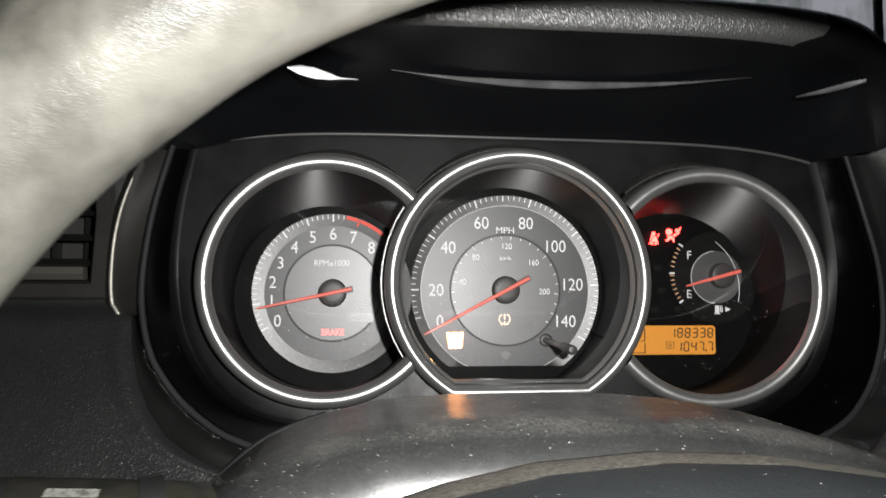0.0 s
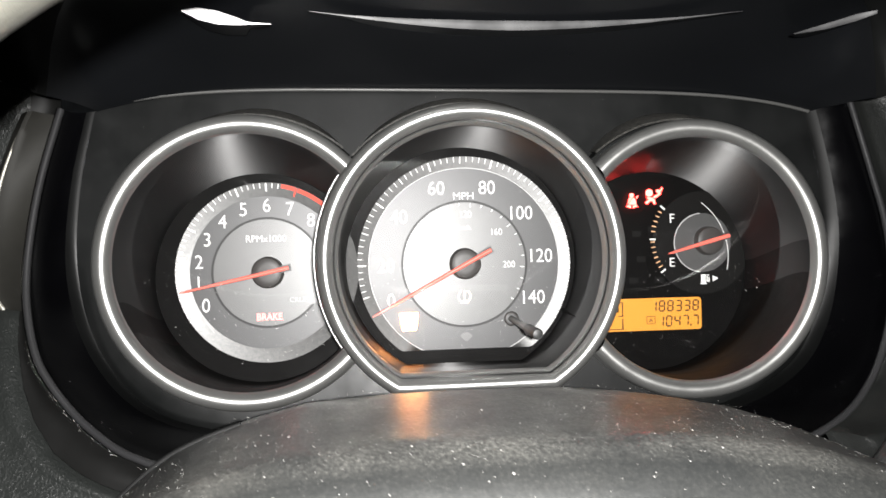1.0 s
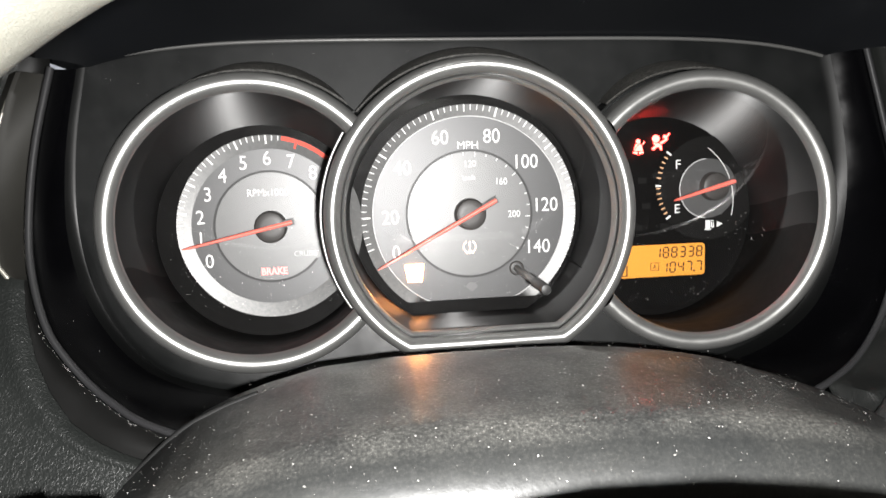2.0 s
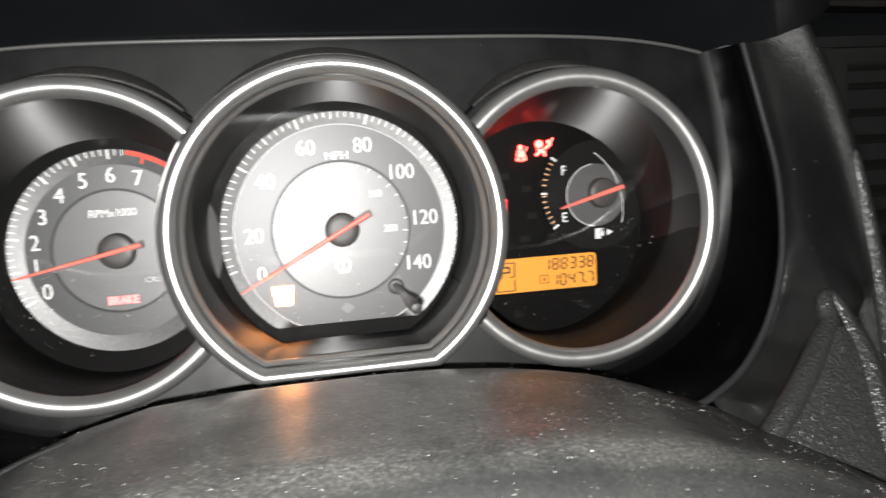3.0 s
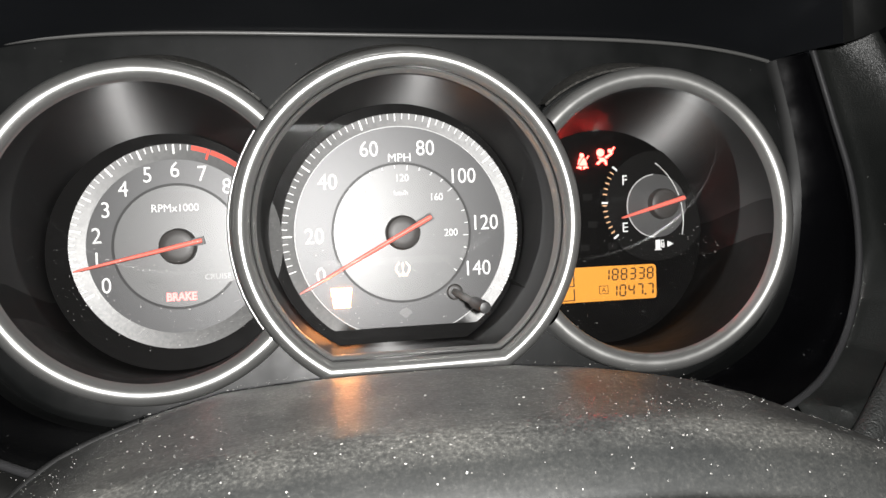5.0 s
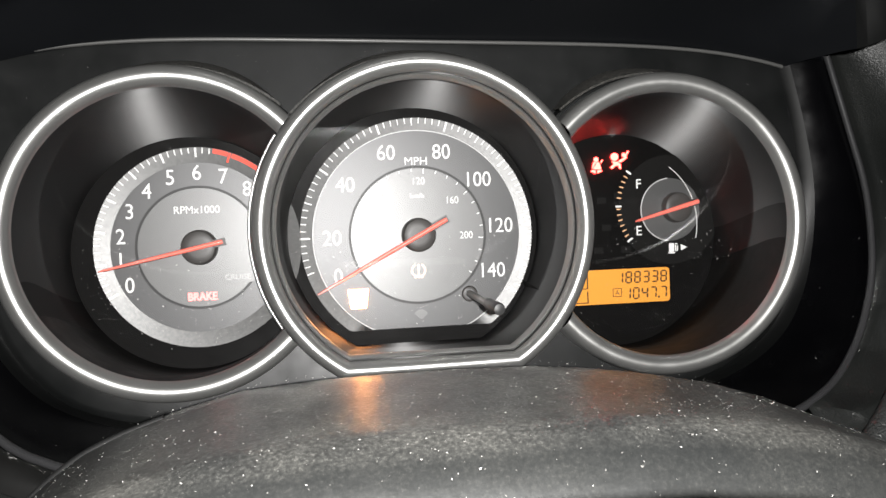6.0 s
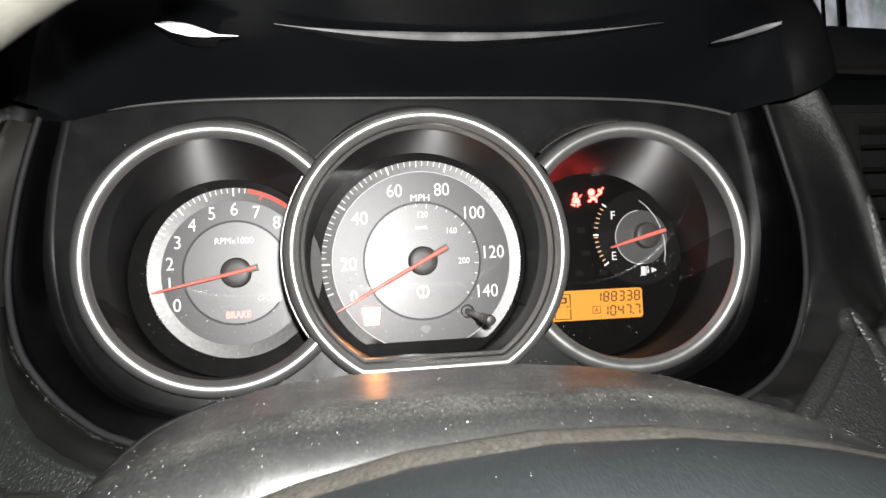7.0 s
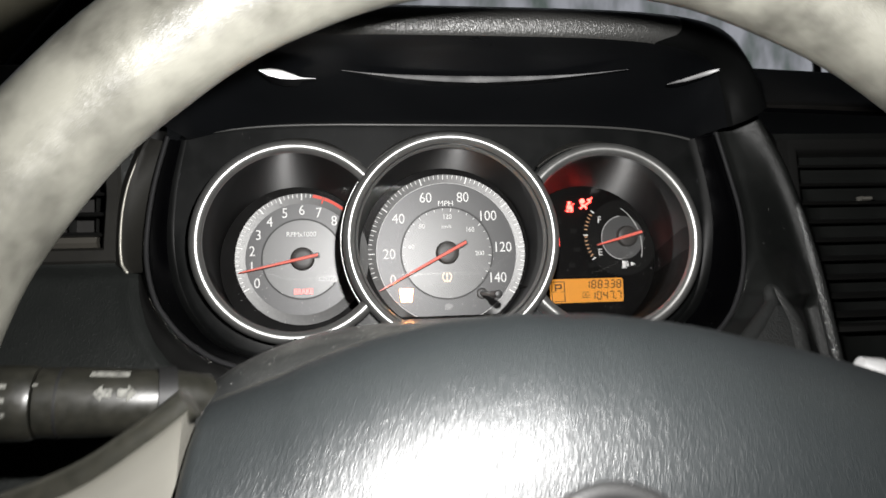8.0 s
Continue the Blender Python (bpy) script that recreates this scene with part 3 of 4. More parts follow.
part("engine_lamp", slab([(ex + x, ez + z) for x, z in engine], -0.7, -0.3), AMBERLAMP, speedo, "lit engine warning symbol", smooth=False)
bm = words("D", 3.0, SPH[0] + 0.5, -0.5, SPH[1] - 22.5)
for k in range(3):
    box(SPH[0] - 5.5, SPH[0] - 2, -0.55, -0.4, SPH[1] - 23.7 + k * 1.1, SPH[1] - 23.3 + k * 1.1, bm)
part("unlit_symbol", bm, FAINT, speedo, smooth=False)
for s in (-1, 1):
    part("unlit_arrow", slab([(SPH[0] + s * x, SPH[1] + z - 18.6) for x, z in ((13.5, 0), (11, 2.2), (11, 1), (8, 1), (8, -1), (11, -1), (11, -2.2))], -0.5, -0.3), FAINT, speedo, smooth=False)
part("unlit_symbol", slab(arc(SPH[0], SPH[1] - 34.4, 1.3, 200, 340, 8) + arc(SPH[0], SPH[1] - 34.6, 3.0, 20, 160, 9), -0.5, -0.3), FAINT, speedo, smooth=False)
needle(speedo, SPH, 208.0, 48.6, 13.0, 1.9, 7.0)

# trip knob, a black pin that stands out of the dial
STEM = material("grey trip stem", (0.14, 0.14, 0.135), 0.4)
knob = part("trip_knob", sweep([(23.8, -33.6, -25.3), (23.8, -34.4, -25.3), (24.0, -49, -25.7), (24.0, -50.2, -25.8), (24.0, -50.5, -25.8)], [1.8, 2.3, 2.3, 2.0, 1.0], 20), PIN, cluster, "black trip reset knob on a thin stem")
part("stem", sweep([(23.2, 1, -24.0), (23.4, -12, -24.4), (23.8, -34, -25.3)], 1.5, 16), STEM, knob, "thin grey stem")
part("knob_base", loft([[(x, y, z) for x, z in arc(23.2, -24.0, r, 0, 345, 24)] for r, y in ((3.4, 0.5), (3.4, -0.8), (3.0, -1.2), (2.2, -1.2))], True), HUBCAP, knob)

# fuel gauge and display
fuel = part("fuel_gauge_dial", annulus(116.5, 9.2, 0, 14.0, -0.1), DISC, cluster, "grey round fuel gauge centre")
part("dial_rim", annulus(116.5, 9.2, 13.8, 14.2, -0.3, a0=95, a1=265, n=60), DIMPRINT, fuel)
part("scale_line", annulus(98, 3, 30.95, 31.2, -0.5, a0=-13, a1=54, n=50), WHITE, fuel)
part("dark_scale", annulus(116.5, 9.2, 14.2, 24.5, 0.1), UNLIT, fuel)
part("tick_marks", ticks((116.5, 11.0), [(142 + k * 5.77, 23.6, 25.6, 0.55) for k in range(1, 13) if k != 6]), AMBERTICK, fuel, smooth=False)
part("end_tick", ticks((116.5, 11.0), [(a, 23.2, 26.0, 0.8) for a in (142, 179.5, 217)]), WHITE, fuel, smooth=False)
part("letter", words("F", 4.2, 101.6, -0.4, 21.0), WHITE, fuel, smooth=False)
part("letter", words("E", 4.2, 101.2, -0.4, 0.2), WHITE, fuel, smooth=False)
bm = box(115.3, 117.6, -0.5, -0.3, -10, -6)
for q in ((114.8, 118.1, -10.6, -10.1), (118.0, 118.6, -9.4, -6.9), (118.6, 119.3, -9.6, -9.0), (119.0, 119.5, -9.4, -7.2), (118.0, 119.3, -6.6, -6.1)):
    box(q[0], q[1], -0.5, -0.3, q[2], q[3], bm)
part("pump_symbol", bm, WHITE, fuel, smooth=False)
part("pump_arrow", slab([(121.0, -9.4), (123.9, -8.0), (121.0, -6.6)], -0.5, -0.3), WHITE, fuel, smooth=False)
needle(fuel, FUH, 195.0, 22.0, 9.0, 1.9, 6.6, -5.0)


def lit_shapes(rounds, outlines, y=-0.72):
    """A small lit symbol of plain discs and angular pieces."""
    bm = bmesh.new()
    for x, z, r in rounds:
        slab(arc(x, z, r, 0, 337.5, 16), y, -0.3, bm)
    for outline in outlines:
        slab(outline, y - 0.02, -0.3, bm)
    return bm


belt = lit_shapes([(82.0, 32.2, 1.05)], [[(80.7, 31.0), (82.2, 31.1), (80.0, 28.6), (80.0, 28.2)], [(82.7, 31.1), (83.6, 30.6), (84.3, 27.8), (80.3, 27.9)],
                  [(79.2, 26.9), (80.2, 27.6), (81.7, 27.4), (81.5, 26.0), (80.6, 26.6)], [(84.9, 26.9), (83.9, 27.6), (82.4, 27.4), (82.6, 26.0), (83.5, 26.6)], [(84.0, 31.0), (84.9, 32.2), (85.2, 31.9), (84.4, 30.6)]])
part("belt_lamp", belt, REDLAMP, fuel, "lit red belt symbol", smooth=False)
bag = lit_shapes([(90.6, 33.2, 1.75), (94.9, 34.0, 0.85)], [[(89.2, 31.2), (92.2, 31.0), (93.6, 29.6), (91.4, 29.2), (90.2, 30.2)], [(90.6, 30.4), (91.6, 29.9), (89.6, 28.0), (88.4, 28.6)],
                 [(92.2, 30.2), (93.3, 29.6), (93.6, 27.9), (92.6, 28.0)], [(92.4, 31.4), (93.4, 30.6), (96.4, 32.6), (96.0, 33.4)], [(94.9, 32.6), (95.7, 33.0), (97.4, 35.4), (96.8, 35.8)]])
part("airbag_lamp", bag, REDLAMP, fuel, "lit red airbag symbol", smooth=False)
part("side_lamp", box(73.6, 74.6, -0.6, -0.3, 4.5, 10.0), SIDELAMP, fuel, "thin lit red bar", smooth=False)
bm = bmesh.new()
for x, z in ((92, 16), (84, 14), (86, 2), (74, 20), (82, -8), (95, -8)):
    box(x - 2.2, x + 2.2, -0.2, 0.1, z - 1.4, z + 1.4, bm)
part("unlit_symbols", bm, UNLIT, fuel, smooth=False)

display = part("odometer_display", slab(arc(113.4, -18.2, 1.6, 0, 90, 6) + [(67, -16.6), (67, -31.8)] + arc(113.4, -30.2, 1.6, -90, 0, 6), -0.5, 0.2), LCD, cluster, "amber lit odometer display", smooth=False)
SEGMENTS = {"0": "abcdef", "1": "bc", "3": "abcdg", "4": "bcfg", "7": "abc", "8": "abcdefg"}


def digit(ch, x, z, w, h, t=0.62):
    """A seven-segment figure with slightly slanted uprights."""
    bm = bmesh.new()
    lay = {"a": (0, h / 2, 1), "d": (0, -h / 2, 1), "g": (0, 0, 1), "b": (w / 2, h / 4, 0), "c": (w / 2, -h / 4, 0), "f": (-w / 2, h / 4, 0), "e": (-w / 2, -h / 4, 0)}
    for s in SEGMENTS[ch]:
        sx, sz, flat = lay[s]
        l = (w if flat else h / 2) / 2 - 0.14
        pts = ((-l, 0), (-l + t / 2, t / 2), (l - t / 2, t / 2), (l, 0), (l - t / 2, -t / 2), (-l + t / 2, -t / 2))
        pts = pts if flat else [(b, a) for a, b in pts]
        slab([(x + sx + a + (sz + b) * 0.06, z + sz + b) for a, b in pts], -0.75, -0.45, bm)
    return bm


for k, ch in enumerate("188338"):
    part("digit", digit(ch, 91.4 + k * 4.15, -20.4, 2.5, 4.7), SEG, display, smooth=False)
for k, ch in enumerate("10477"):
    part("digit", digit(ch, (94.8, 98.9, 103.0, 107.1, 112.0)[k], -27.6, 2.5, 4.7), SEG, display, smooth=False)
part("decimal_point", box(109.2, 110.0, -0.75, -0.45, -30.1, -29.3), SEG, display, smooth=False)
bm = words("A", 1.9, 90.0, -0.6, -26.9)
for q in ((87.9, 92.1, -25.3, -25.05), (87.9, 92.1, -28.75, -28.5), (87.9, 88.1, -28.7, -25.1), (91.9, 92.1, -28.7, -25.1)):
    box(q[0], q[1], -0.75, -0.45, q[2], q[3], bm)
part("trip_letter", bm, SEG, display, smooth=False)
bm = bmesh.new()
for q in ((67.8, 68.2, -24.6, -18.2), (76.0, 76.5, -24.6, -18.2), (67.8, 76.5, -18.5, -18.1), (67.8, 71, -24.8, -24.4), (74, 76.5, -24.8, -24.4),
          (67.8, 68.2, -30.8, -25.8), (76.0, 76.5, -30.8, -25.8), (67.8, 76.5, -31.0, -30.6), (70.0, 74.4, -20.6, -19.8), (70.0, 70.8, -24.0, -20.0), (73.6, 74.4, -22.6, -20.0), (70.0, 74.4, -22.8, -22.1)):
    box(q[0], q[1], -0.75, -0.45, q[2], q[3], bm)
part("gear_box_mark", bm, SEG, display, smooth=False)


# ---- dashboard ----
def step(v, a, b):
    t = max(0.0, min(1.0, (v - a) / (b - a)))
    return t * t * (3 - 2 * t)


dashboard = thing("dashboard", "charcoal grained plastic dashboard with a hooded instrument bay", "dashboard", kind="structure")


FOLD_L = lambda z: table(-z, (31, 35, 43, 50, 58, 65, 80), (163, 160, 151, 142, 131, 120, 96))
FOLD_R = lambda z: table(-z, (31, 35, 47, 60, 70, 82), (161, 162, 163, 159, 156, 152))


RIDGEX = lambda z: table(z, (-110, -66, -42, -18, 0, 15, 30, 45, 66, 76), (228, 222, 218, 213.5, 209.5, 206, 201.5, 196.5, 187, 182))


def right_y(x, z):
    """Depth of the dashboard face beside the bay, on the centre-console side."""
    low = step(z, 2, -28)
    y = (RIMY(z) + 0.6) * (1 - low) + (-70 + min(z, 0) * 0.75) * low
    xc = RIDGEX(z)
    away = step(x, 168, xc - 2)
    y = y * (1 - away) + -54.0 * away
    y -= table(z, (-60, 0, 30, 60, 74), (3.0, 3.5, 3.0, 1.5, 0.5)) * math.exp(-((x - xc + 2) / 5.0) ** 2)
    if x > xc:
        y += min((x - xc) * 1.25, 42)
    d = -31 - z
    if d > 0:
        fade = min(1.0, d / 8)
        y += 5.0 * fade * step(x, FOLD_L(z) + 1, FOLD_L(z) - 7)
        y += min(9.0, max(0.0, x - FOLD_R(z)) * 0.9) * fade * step(x, xc - 2, xc - 14)
    return y


def left_y(x, z):
    """Depth of the dashboard face on the door side."""
    y = -52 + min(z + 5, 0) * 0.62
    y -= 5.0 * step(z, -2, -12)
    return y


RIMX = lambda z: table(z, (-160, -66, -61, -54, -43, -28, -11, 13, 37, 66, 80), (60, 60, 95, 123, 141, 152, 158.5, 163, 162, 158, 157))
RIMY = lambda z: table(z, (-160, -66, -61, -54, -43, -28, -11, 13, 37, 66), (-150, -106, -99, -90, -81, -75, -70, -62, -55, -49))
zs = [74 - k * 1.6 for k in range(145)]
vs = [(k / 76) ** 1.2 for k in range(77)]
side = sorted([(p[2], -p[0], p[1]) for p in RIM_LEFT[:-1]])
RIMXL = lambda z: table(z, [-160] + [q[0] for q in side] + [80], [40] + [q[1] for q in side] + [154])
RIMYL = lambda z: table(z, [-160] + [q[0] for q in side], [-150] + [q[2] for q in side])
BANDX = lambda z: table(-z, (-80, -30, 10, 21, 35, 45, 54, 60, 64, 70, 90, 160), (164, 167, 167, 164.5, 159, 153, 145, 136, 127, 108, 60, 50))
loops = []
for z in [74 - k * 1.1 for k in range(210)]:
    x0 = max(RIMX(z), 112) + 2.3
    row = []
    for x in [x0 + (230 - x0) * k / 88 for k in range(89)] + [234, 240, 248, 260, 282, 320, 420]:
        d = x - x0
        y = RIMY(z) + (right_y(x, z) - RIMY(z)) * step(d, 0, 9) + 0.8 * math.exp(-((d - 4) / 3) ** 2)
        row.append((x, y, z))
    loops.append(row)
part("dash_panel", loft(loops), DASH, dashboard, "grained charcoal panel with a raised fold")

GRAIN = material("wrinkled charcoal fold", (0.024, 0.025, 0.0245), 0.36, spec=1.0)
leather(GRAIN, 620, 0.00035, 0.55, (1.0, 1.0, 0.55))
crest = [(FOLD_L(z), right_y(FOLD_L(z) - 0.5, z) + 2.4, z) for z in (-78, -70, -62, -54, -47, -41, -36)]
crest += [(160.5, right_y(160.5, -31) + 2.6, -30.6), (162.6, right_y(162.6, -29) + 2.8, -28.4), (164.6, right_y(164.6, -31) + 2.6, -30.8)]
crest += [(FOLD_R(z) + 3.2, right_y(FOLD_R(z) + 0.5, z) + 3.0, z) for z in (-37, -44, -52, -60, -68, -76, -86)]
CRESTR = (3.2, 3.8, 4.2, 4.2, 4.0, 3.7, 3.3, 3.0, 2.9, 3.0, 3.6, 4.4, 4.8, 4.8, 4.6, 4.2, 3.8)
line = curve(crest, 110)
part("moulded_fold", sweep(line, [table(k / 109, [j / 16 for j in range(17)], CRESTR) for k in range(110)], 24), GRAIN, dashboard, "wrinkled rounded fold over a hollow pad")

line = curve([(RIDGEX(z) - 2, -54.8 if z < 30 else -54.2, z) for z in (62, 45, 30, 15, 0, -18, -42, -66, -90)], 70)
part("moulded_ridge", sweep(line, [1.2 + 2.6 * min(1.0, k / 40) for k in range(70)], 18), GRAIN, dashboard, "wrinkled rounded ridge towards the console")

pad = []
for k in range(44):
    z = -37 - k * 1.2
    a, b = FOLD_L(z) - 1, FOLD_R(z) + 0.5
    pad.append([(a + (b - a) * j / 12, right_y(a + (b - a) * j / 12, z) - 0.7 * math.sin(math.pi * j / 12) - 0.15, z) for j in range(13)])
part("knee_pad", loft(pad), GRAIN, dashboard, "wrinkled charcoal pad between two folds")

VX0, VX1, VZ0, VZ1 = -262.0, -186.0, 4.0, 60.0          # opening of the side vent
bm = bmesh.new()
surround = []
rows = []
for z in zs:
    x0, xb = RIMXL(z) + 0.5, max(BANDX(z), RIMXL(z) + 4)
    foot = left_y(-xb, z)
    surround.append([(-(x0 + (xb - x0) * k / 14), RIMYL(z) + (foot + 1.6 - RIMYL(z)) * step(k / 14, 0, 1) + 1.6 * math.sin(math.pi * k / 14), z) for k in range(15)])
    row = []
    for v in vs:
        d = v * (420 - xb)
        row.append(bm.verts.new(P(-(xb + d), left_y(-xb - d, z) + 1.6 * math.exp(-(d / 1.6) ** 2) - 1.2 * step(-z, 8, 30) * math.exp(-((d - 5) / 4) ** 2), z)))
    rows.append(row)
for a, b in zip(rows, rows[1:]):
    for k in range(len(vs) - 1):
        q = (a[k], a[k + 1], b[k + 1], b[k])
        c = sum((v.co for v in q), Vector()) / 4 * 1000
        if not (VX0 - 3 < c.x < VX1 + 3 and VZ0 - 2 < c.z - 1000 < VZ1 + 2):
            bm.faces.new(q)
LEFTGRAIN = material("grained charcoal door-side panel", (0.0075, 0.0084, 0.008), 0.42, spec=0.45)
stained(LEFTGRAIN, 22, (0.0125, 0.014, 0.0132), (0.0185, 0.0202, 0.019))
leather(LEFTGRAIN, 700, 0.00022, 0.45, (1.0, 1.0, 0.6))
BAND_DARK = material("smooth dark bay surround", (0.0042, 0.0042, 0.004), 0.48, spec=0.25)
worn(BAND_DARK, 50, 0.42, 0.56)
part("dash_panel", bm, LEFTGRAIN, dashboard, "grained charcoal panel beside the door")
part("bay_surround", loft(surround), BAND_DARK, dashboard, "smooth black band round the instrument bay")

# hood over the dials: lining, lip and top
U = [-1 + 2 * k / 80 for k in range(81)]


def hood_row(half, y0, y1, z0, z1, power=4, zpow=6, lean=1.2):
    """One line across the hood: half width, depth and height at the middle and at the ends."""
    return [(1.5 + half * u, y0 + (y1 - y0) * abs(u) ** power, z0 + (z1 - z0) * abs(u) ** zpow - lean * u * 0.5) for u in U]


lining = [hood_row(h, a, b, c, d, p, q) for h, a, b, c, d, p, q in (
    (147.5, -36.2, -36.8, 74.2, 65.2, 4, 5), (148.0, -39.5, -38.5, 75.8, 65.5, 4, 5), (148.6, -48, -42, 79.2, 65.6, 4, 8), (149.2, -60, -47, 83.4, 65.5, 4, 12), (149.8, -74, -53, 88.0, 65.3, 4, 16),
    (150.4, -86, -58, 91.8, 65.0, 4, 20), (151, -97, -64, 94.8, 64.6, 4, 24), (151.5, -108, -69, 96.7, 64.2, 4, 26), (152, -117, -72, 96.8, 63.8, 4, 26))]
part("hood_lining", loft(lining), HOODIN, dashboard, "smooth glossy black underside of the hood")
# ribs added under the hood to imitate reflected light streaks, hollow towards the driver
RIB = material("polished black rib", (0.010, 0.010, 0.011), 0.2, spec=1.0)
worn(RIB, 60, 0.22, 0.30)


def rib(points, heights, back=16):
    """A shallow added rib for a light streak: a slightly rounded front that leans down, running back into the lining.
    """
    line = curve(points, 60)
    loops, faces = [], []
    for k, p in enumerate(line):
        h = table(k / 59, [j / (len(heights) - 1) for j in range(len(heights))], heights)
        front = [(p[0], p[1] - dz * h * 0.135 + 0.03 * h * dz * dz, p[2] + dz * h / 2) for dz in (1, 0.5, 0, -0.5, -1)]
        faces.append(front)
        b = back * min(1.0, h / 2.2)
        loops.append([front[-1], (p[0], p[1] + b, p[2] - h / 2 + b / 16), (p[0], p[1] + b, p[2] + h / 2 + b / 16), front[0]])
    body = part("streak_rib", loft(loops), HOODIN, dashboard, "rib added under the hood to give a light streak")
    part("streak_face", loft(faces), RIB, body, "polished narrow face that shows the streak")


rib([(x, -80.0 - (x - 8) ** 2 / 620, 87.4 + (x - 12) ** 2 / 2600) for x in (-60, -45, -25, 0, 25, 50, 70, 90)], (0.1, 0.5, 1.6, 2.8, 3.2, 2.4, 1.3, 0.5, 0.1))
rib([(-101, -89, 88.6), (-96, -88, 88.0), (-90, -86.8, 87.2), (-84, -85.6, 86.4), (-80, -84.8, 86.0), (-73, -83.6, 86.2)], (0.3, 3.6, 4.2, 2.4, 0.7, 0.2))
rib([(116, -79.4, 85.3), (121, -81.2, 86.2), (127, -83.6, 87.2), (135, -87.2, 89.0), (141, -90.2, 90.2)], (0.3, 1.2, 2.0, 2.4, 1.2))

lip = [hood_row(h, a, b, c, d, p, q) for h, a, b, c, d, p, q in (
    (152, -117, -72, 96.8, 63.8, 4, 26), (153.5, -118.3, -75.5, 97.3, 64.0, 4, 24), (161, -119.2, -77.5, 98.8, 66.5, 4, 18), (169, -119.8, -78, 100.4, 70.5, 4, 12), (172.6, -120.6, -77, 103.0, 73.2, 4, 10), (174, -120.4, -76, 105.4, 73.4, 4, 10),
    (175, -117, -73, 110.2, 73.8, 4, 10), (176, -107, -68, 115.6, 74.2, 4, 13), (178, -88, -58, 122.0, 74.6, 4, 13), (181, -50, -36, 127.0, 75, 4, 10), (184, 0, 0, 131, 76, 4, 10), (190, 90, 90, 129, 77, 4, 10))]
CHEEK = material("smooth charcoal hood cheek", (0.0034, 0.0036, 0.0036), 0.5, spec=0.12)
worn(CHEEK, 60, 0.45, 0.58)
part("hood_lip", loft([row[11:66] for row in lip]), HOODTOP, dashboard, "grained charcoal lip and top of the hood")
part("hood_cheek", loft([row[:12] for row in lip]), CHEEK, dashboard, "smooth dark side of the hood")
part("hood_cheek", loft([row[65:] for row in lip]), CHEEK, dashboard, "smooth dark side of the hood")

# upper pads of the dashboard at both sides of the hood
DASHTOP = material("matt dark dashboard top", (0.0075, 0.0068, 0.0062), 0.75, spec=0.12)
stained(DASHTOP, 40, (0.006, 0.0055, 0.005), (0.009, 0.0082, 0.0075))
leather(DASHTOP, 800, 0.0002, 0.3)
for s in (1, -1):
    prof = ((-70, 72.5), (-74.5, 73.0), (-76, 74.8), (-74, 77), (-64, 82), (-40, 95), (0, 122), (50, 141), (120, 152), (420, 150))
    loops = [[(s * x + 1.5, y + (0 if x < 200 else (x - 200) * 0.12), z) for x in (168, 176, 190, 230, 300, 420, 760)] for y, z in prof]
    part("dash_top", loft(loops), DASHTOP, dashboard, "dark padded top of the dashboard")
part("ledge_trim", sweep([(173, -75, 72.5), (200, -73, 72.3), (300, -62, 72), (420, -48, 72)], 1.3, 8), BOWL, dashboard)


# ---- vents ----
def side_vent():
    vent = thing("air_vent", "dark slatted air vent in a grey surround", "air vent", "air vents")
    y = -52.6
    fr = ((VX0, VZ0), (VX1, VZ0), (VX1 + 1.5, (VZ0 + VZ1) / 2), (VX1, VZ1), (VX0, VZ1))
    ring = lambda d, yy: [(x + (d if x > -220 else -d), yy, z + (d if z > 40 else -d if z < 10 else 0)) for x, z in fr]
    part("vent_frame", loft([ring(-1, y + 26), ring(-1, y + 1), ring(0.5, y - 1.2), ring(6, y - 1.5), ring(8, y + 1)], True), TRIM, vent, "grey plastic frame")
    part("vent_duct", box(VX0, VX1 + 2, y + 25, y + 28, VZ0 - 1, VZ1 + 1), VENTBACK, vent, smooth=False)
    for k in range(5):
        z = VZ0 + 8 + k * 11
        part("slat", loft([[(x, y + a, z + b) for a, b in ((3, -0.4), (5, 0.9), (17, 3.2), (17, 1.6), (5, -0.9))] for x in (VX0 + 1, VX1 - 1)], True, caps=True), VENT, vent)
    for k in range(5):
        x = VX1 - 9 - k * 14
        part("upright_slat", loft([[(x + a, y + 12 + b, z) for a, b in ((-0.9, 6), (0, 4), (0.9, 6), (0.7, 18), (-0.7, 18))] for z in (VZ0 + 1, VZ1 - 1)], True, caps=True), VENT, vent)
    part("vent_flap", loft([[(x, y + 6 + a, z) for a, z in ((0, VZ0 + 1.5), (-2, VZ0 + 4), (-1, VZ0 + 7), (3, VZ0 + 7.5), (4, VZ0 + 1.5))] for x in (VX0 + 20, VX0 + 30, VX1 - 5)], True, caps=True), FLAP, vent, "worn tan flap")
    return vent


side_vent()
trimline = thing("vent_trim", "dark grey trim strip with a pale bevelled edge", "trim", kind="structure")
edge = curve([(-162.5, -56.5, 62), (-166.5, -57.5, 53), (-171.3, -58, 40), (-174.2, -58, 28), (-175.6, -58, 16), (-175.9, -58, 4), (-175.2, -58, -4), (-174.0, -58, -6.5), (-172.2, -58, -9.3)], 46)
part("trim_edge", sweep(edge, [0.45 + 0.45 * min(1.0, k / 26) for k in range(45)] + [0.7], 10), SPOKE, trimline, "pale satin edge")
strip = []
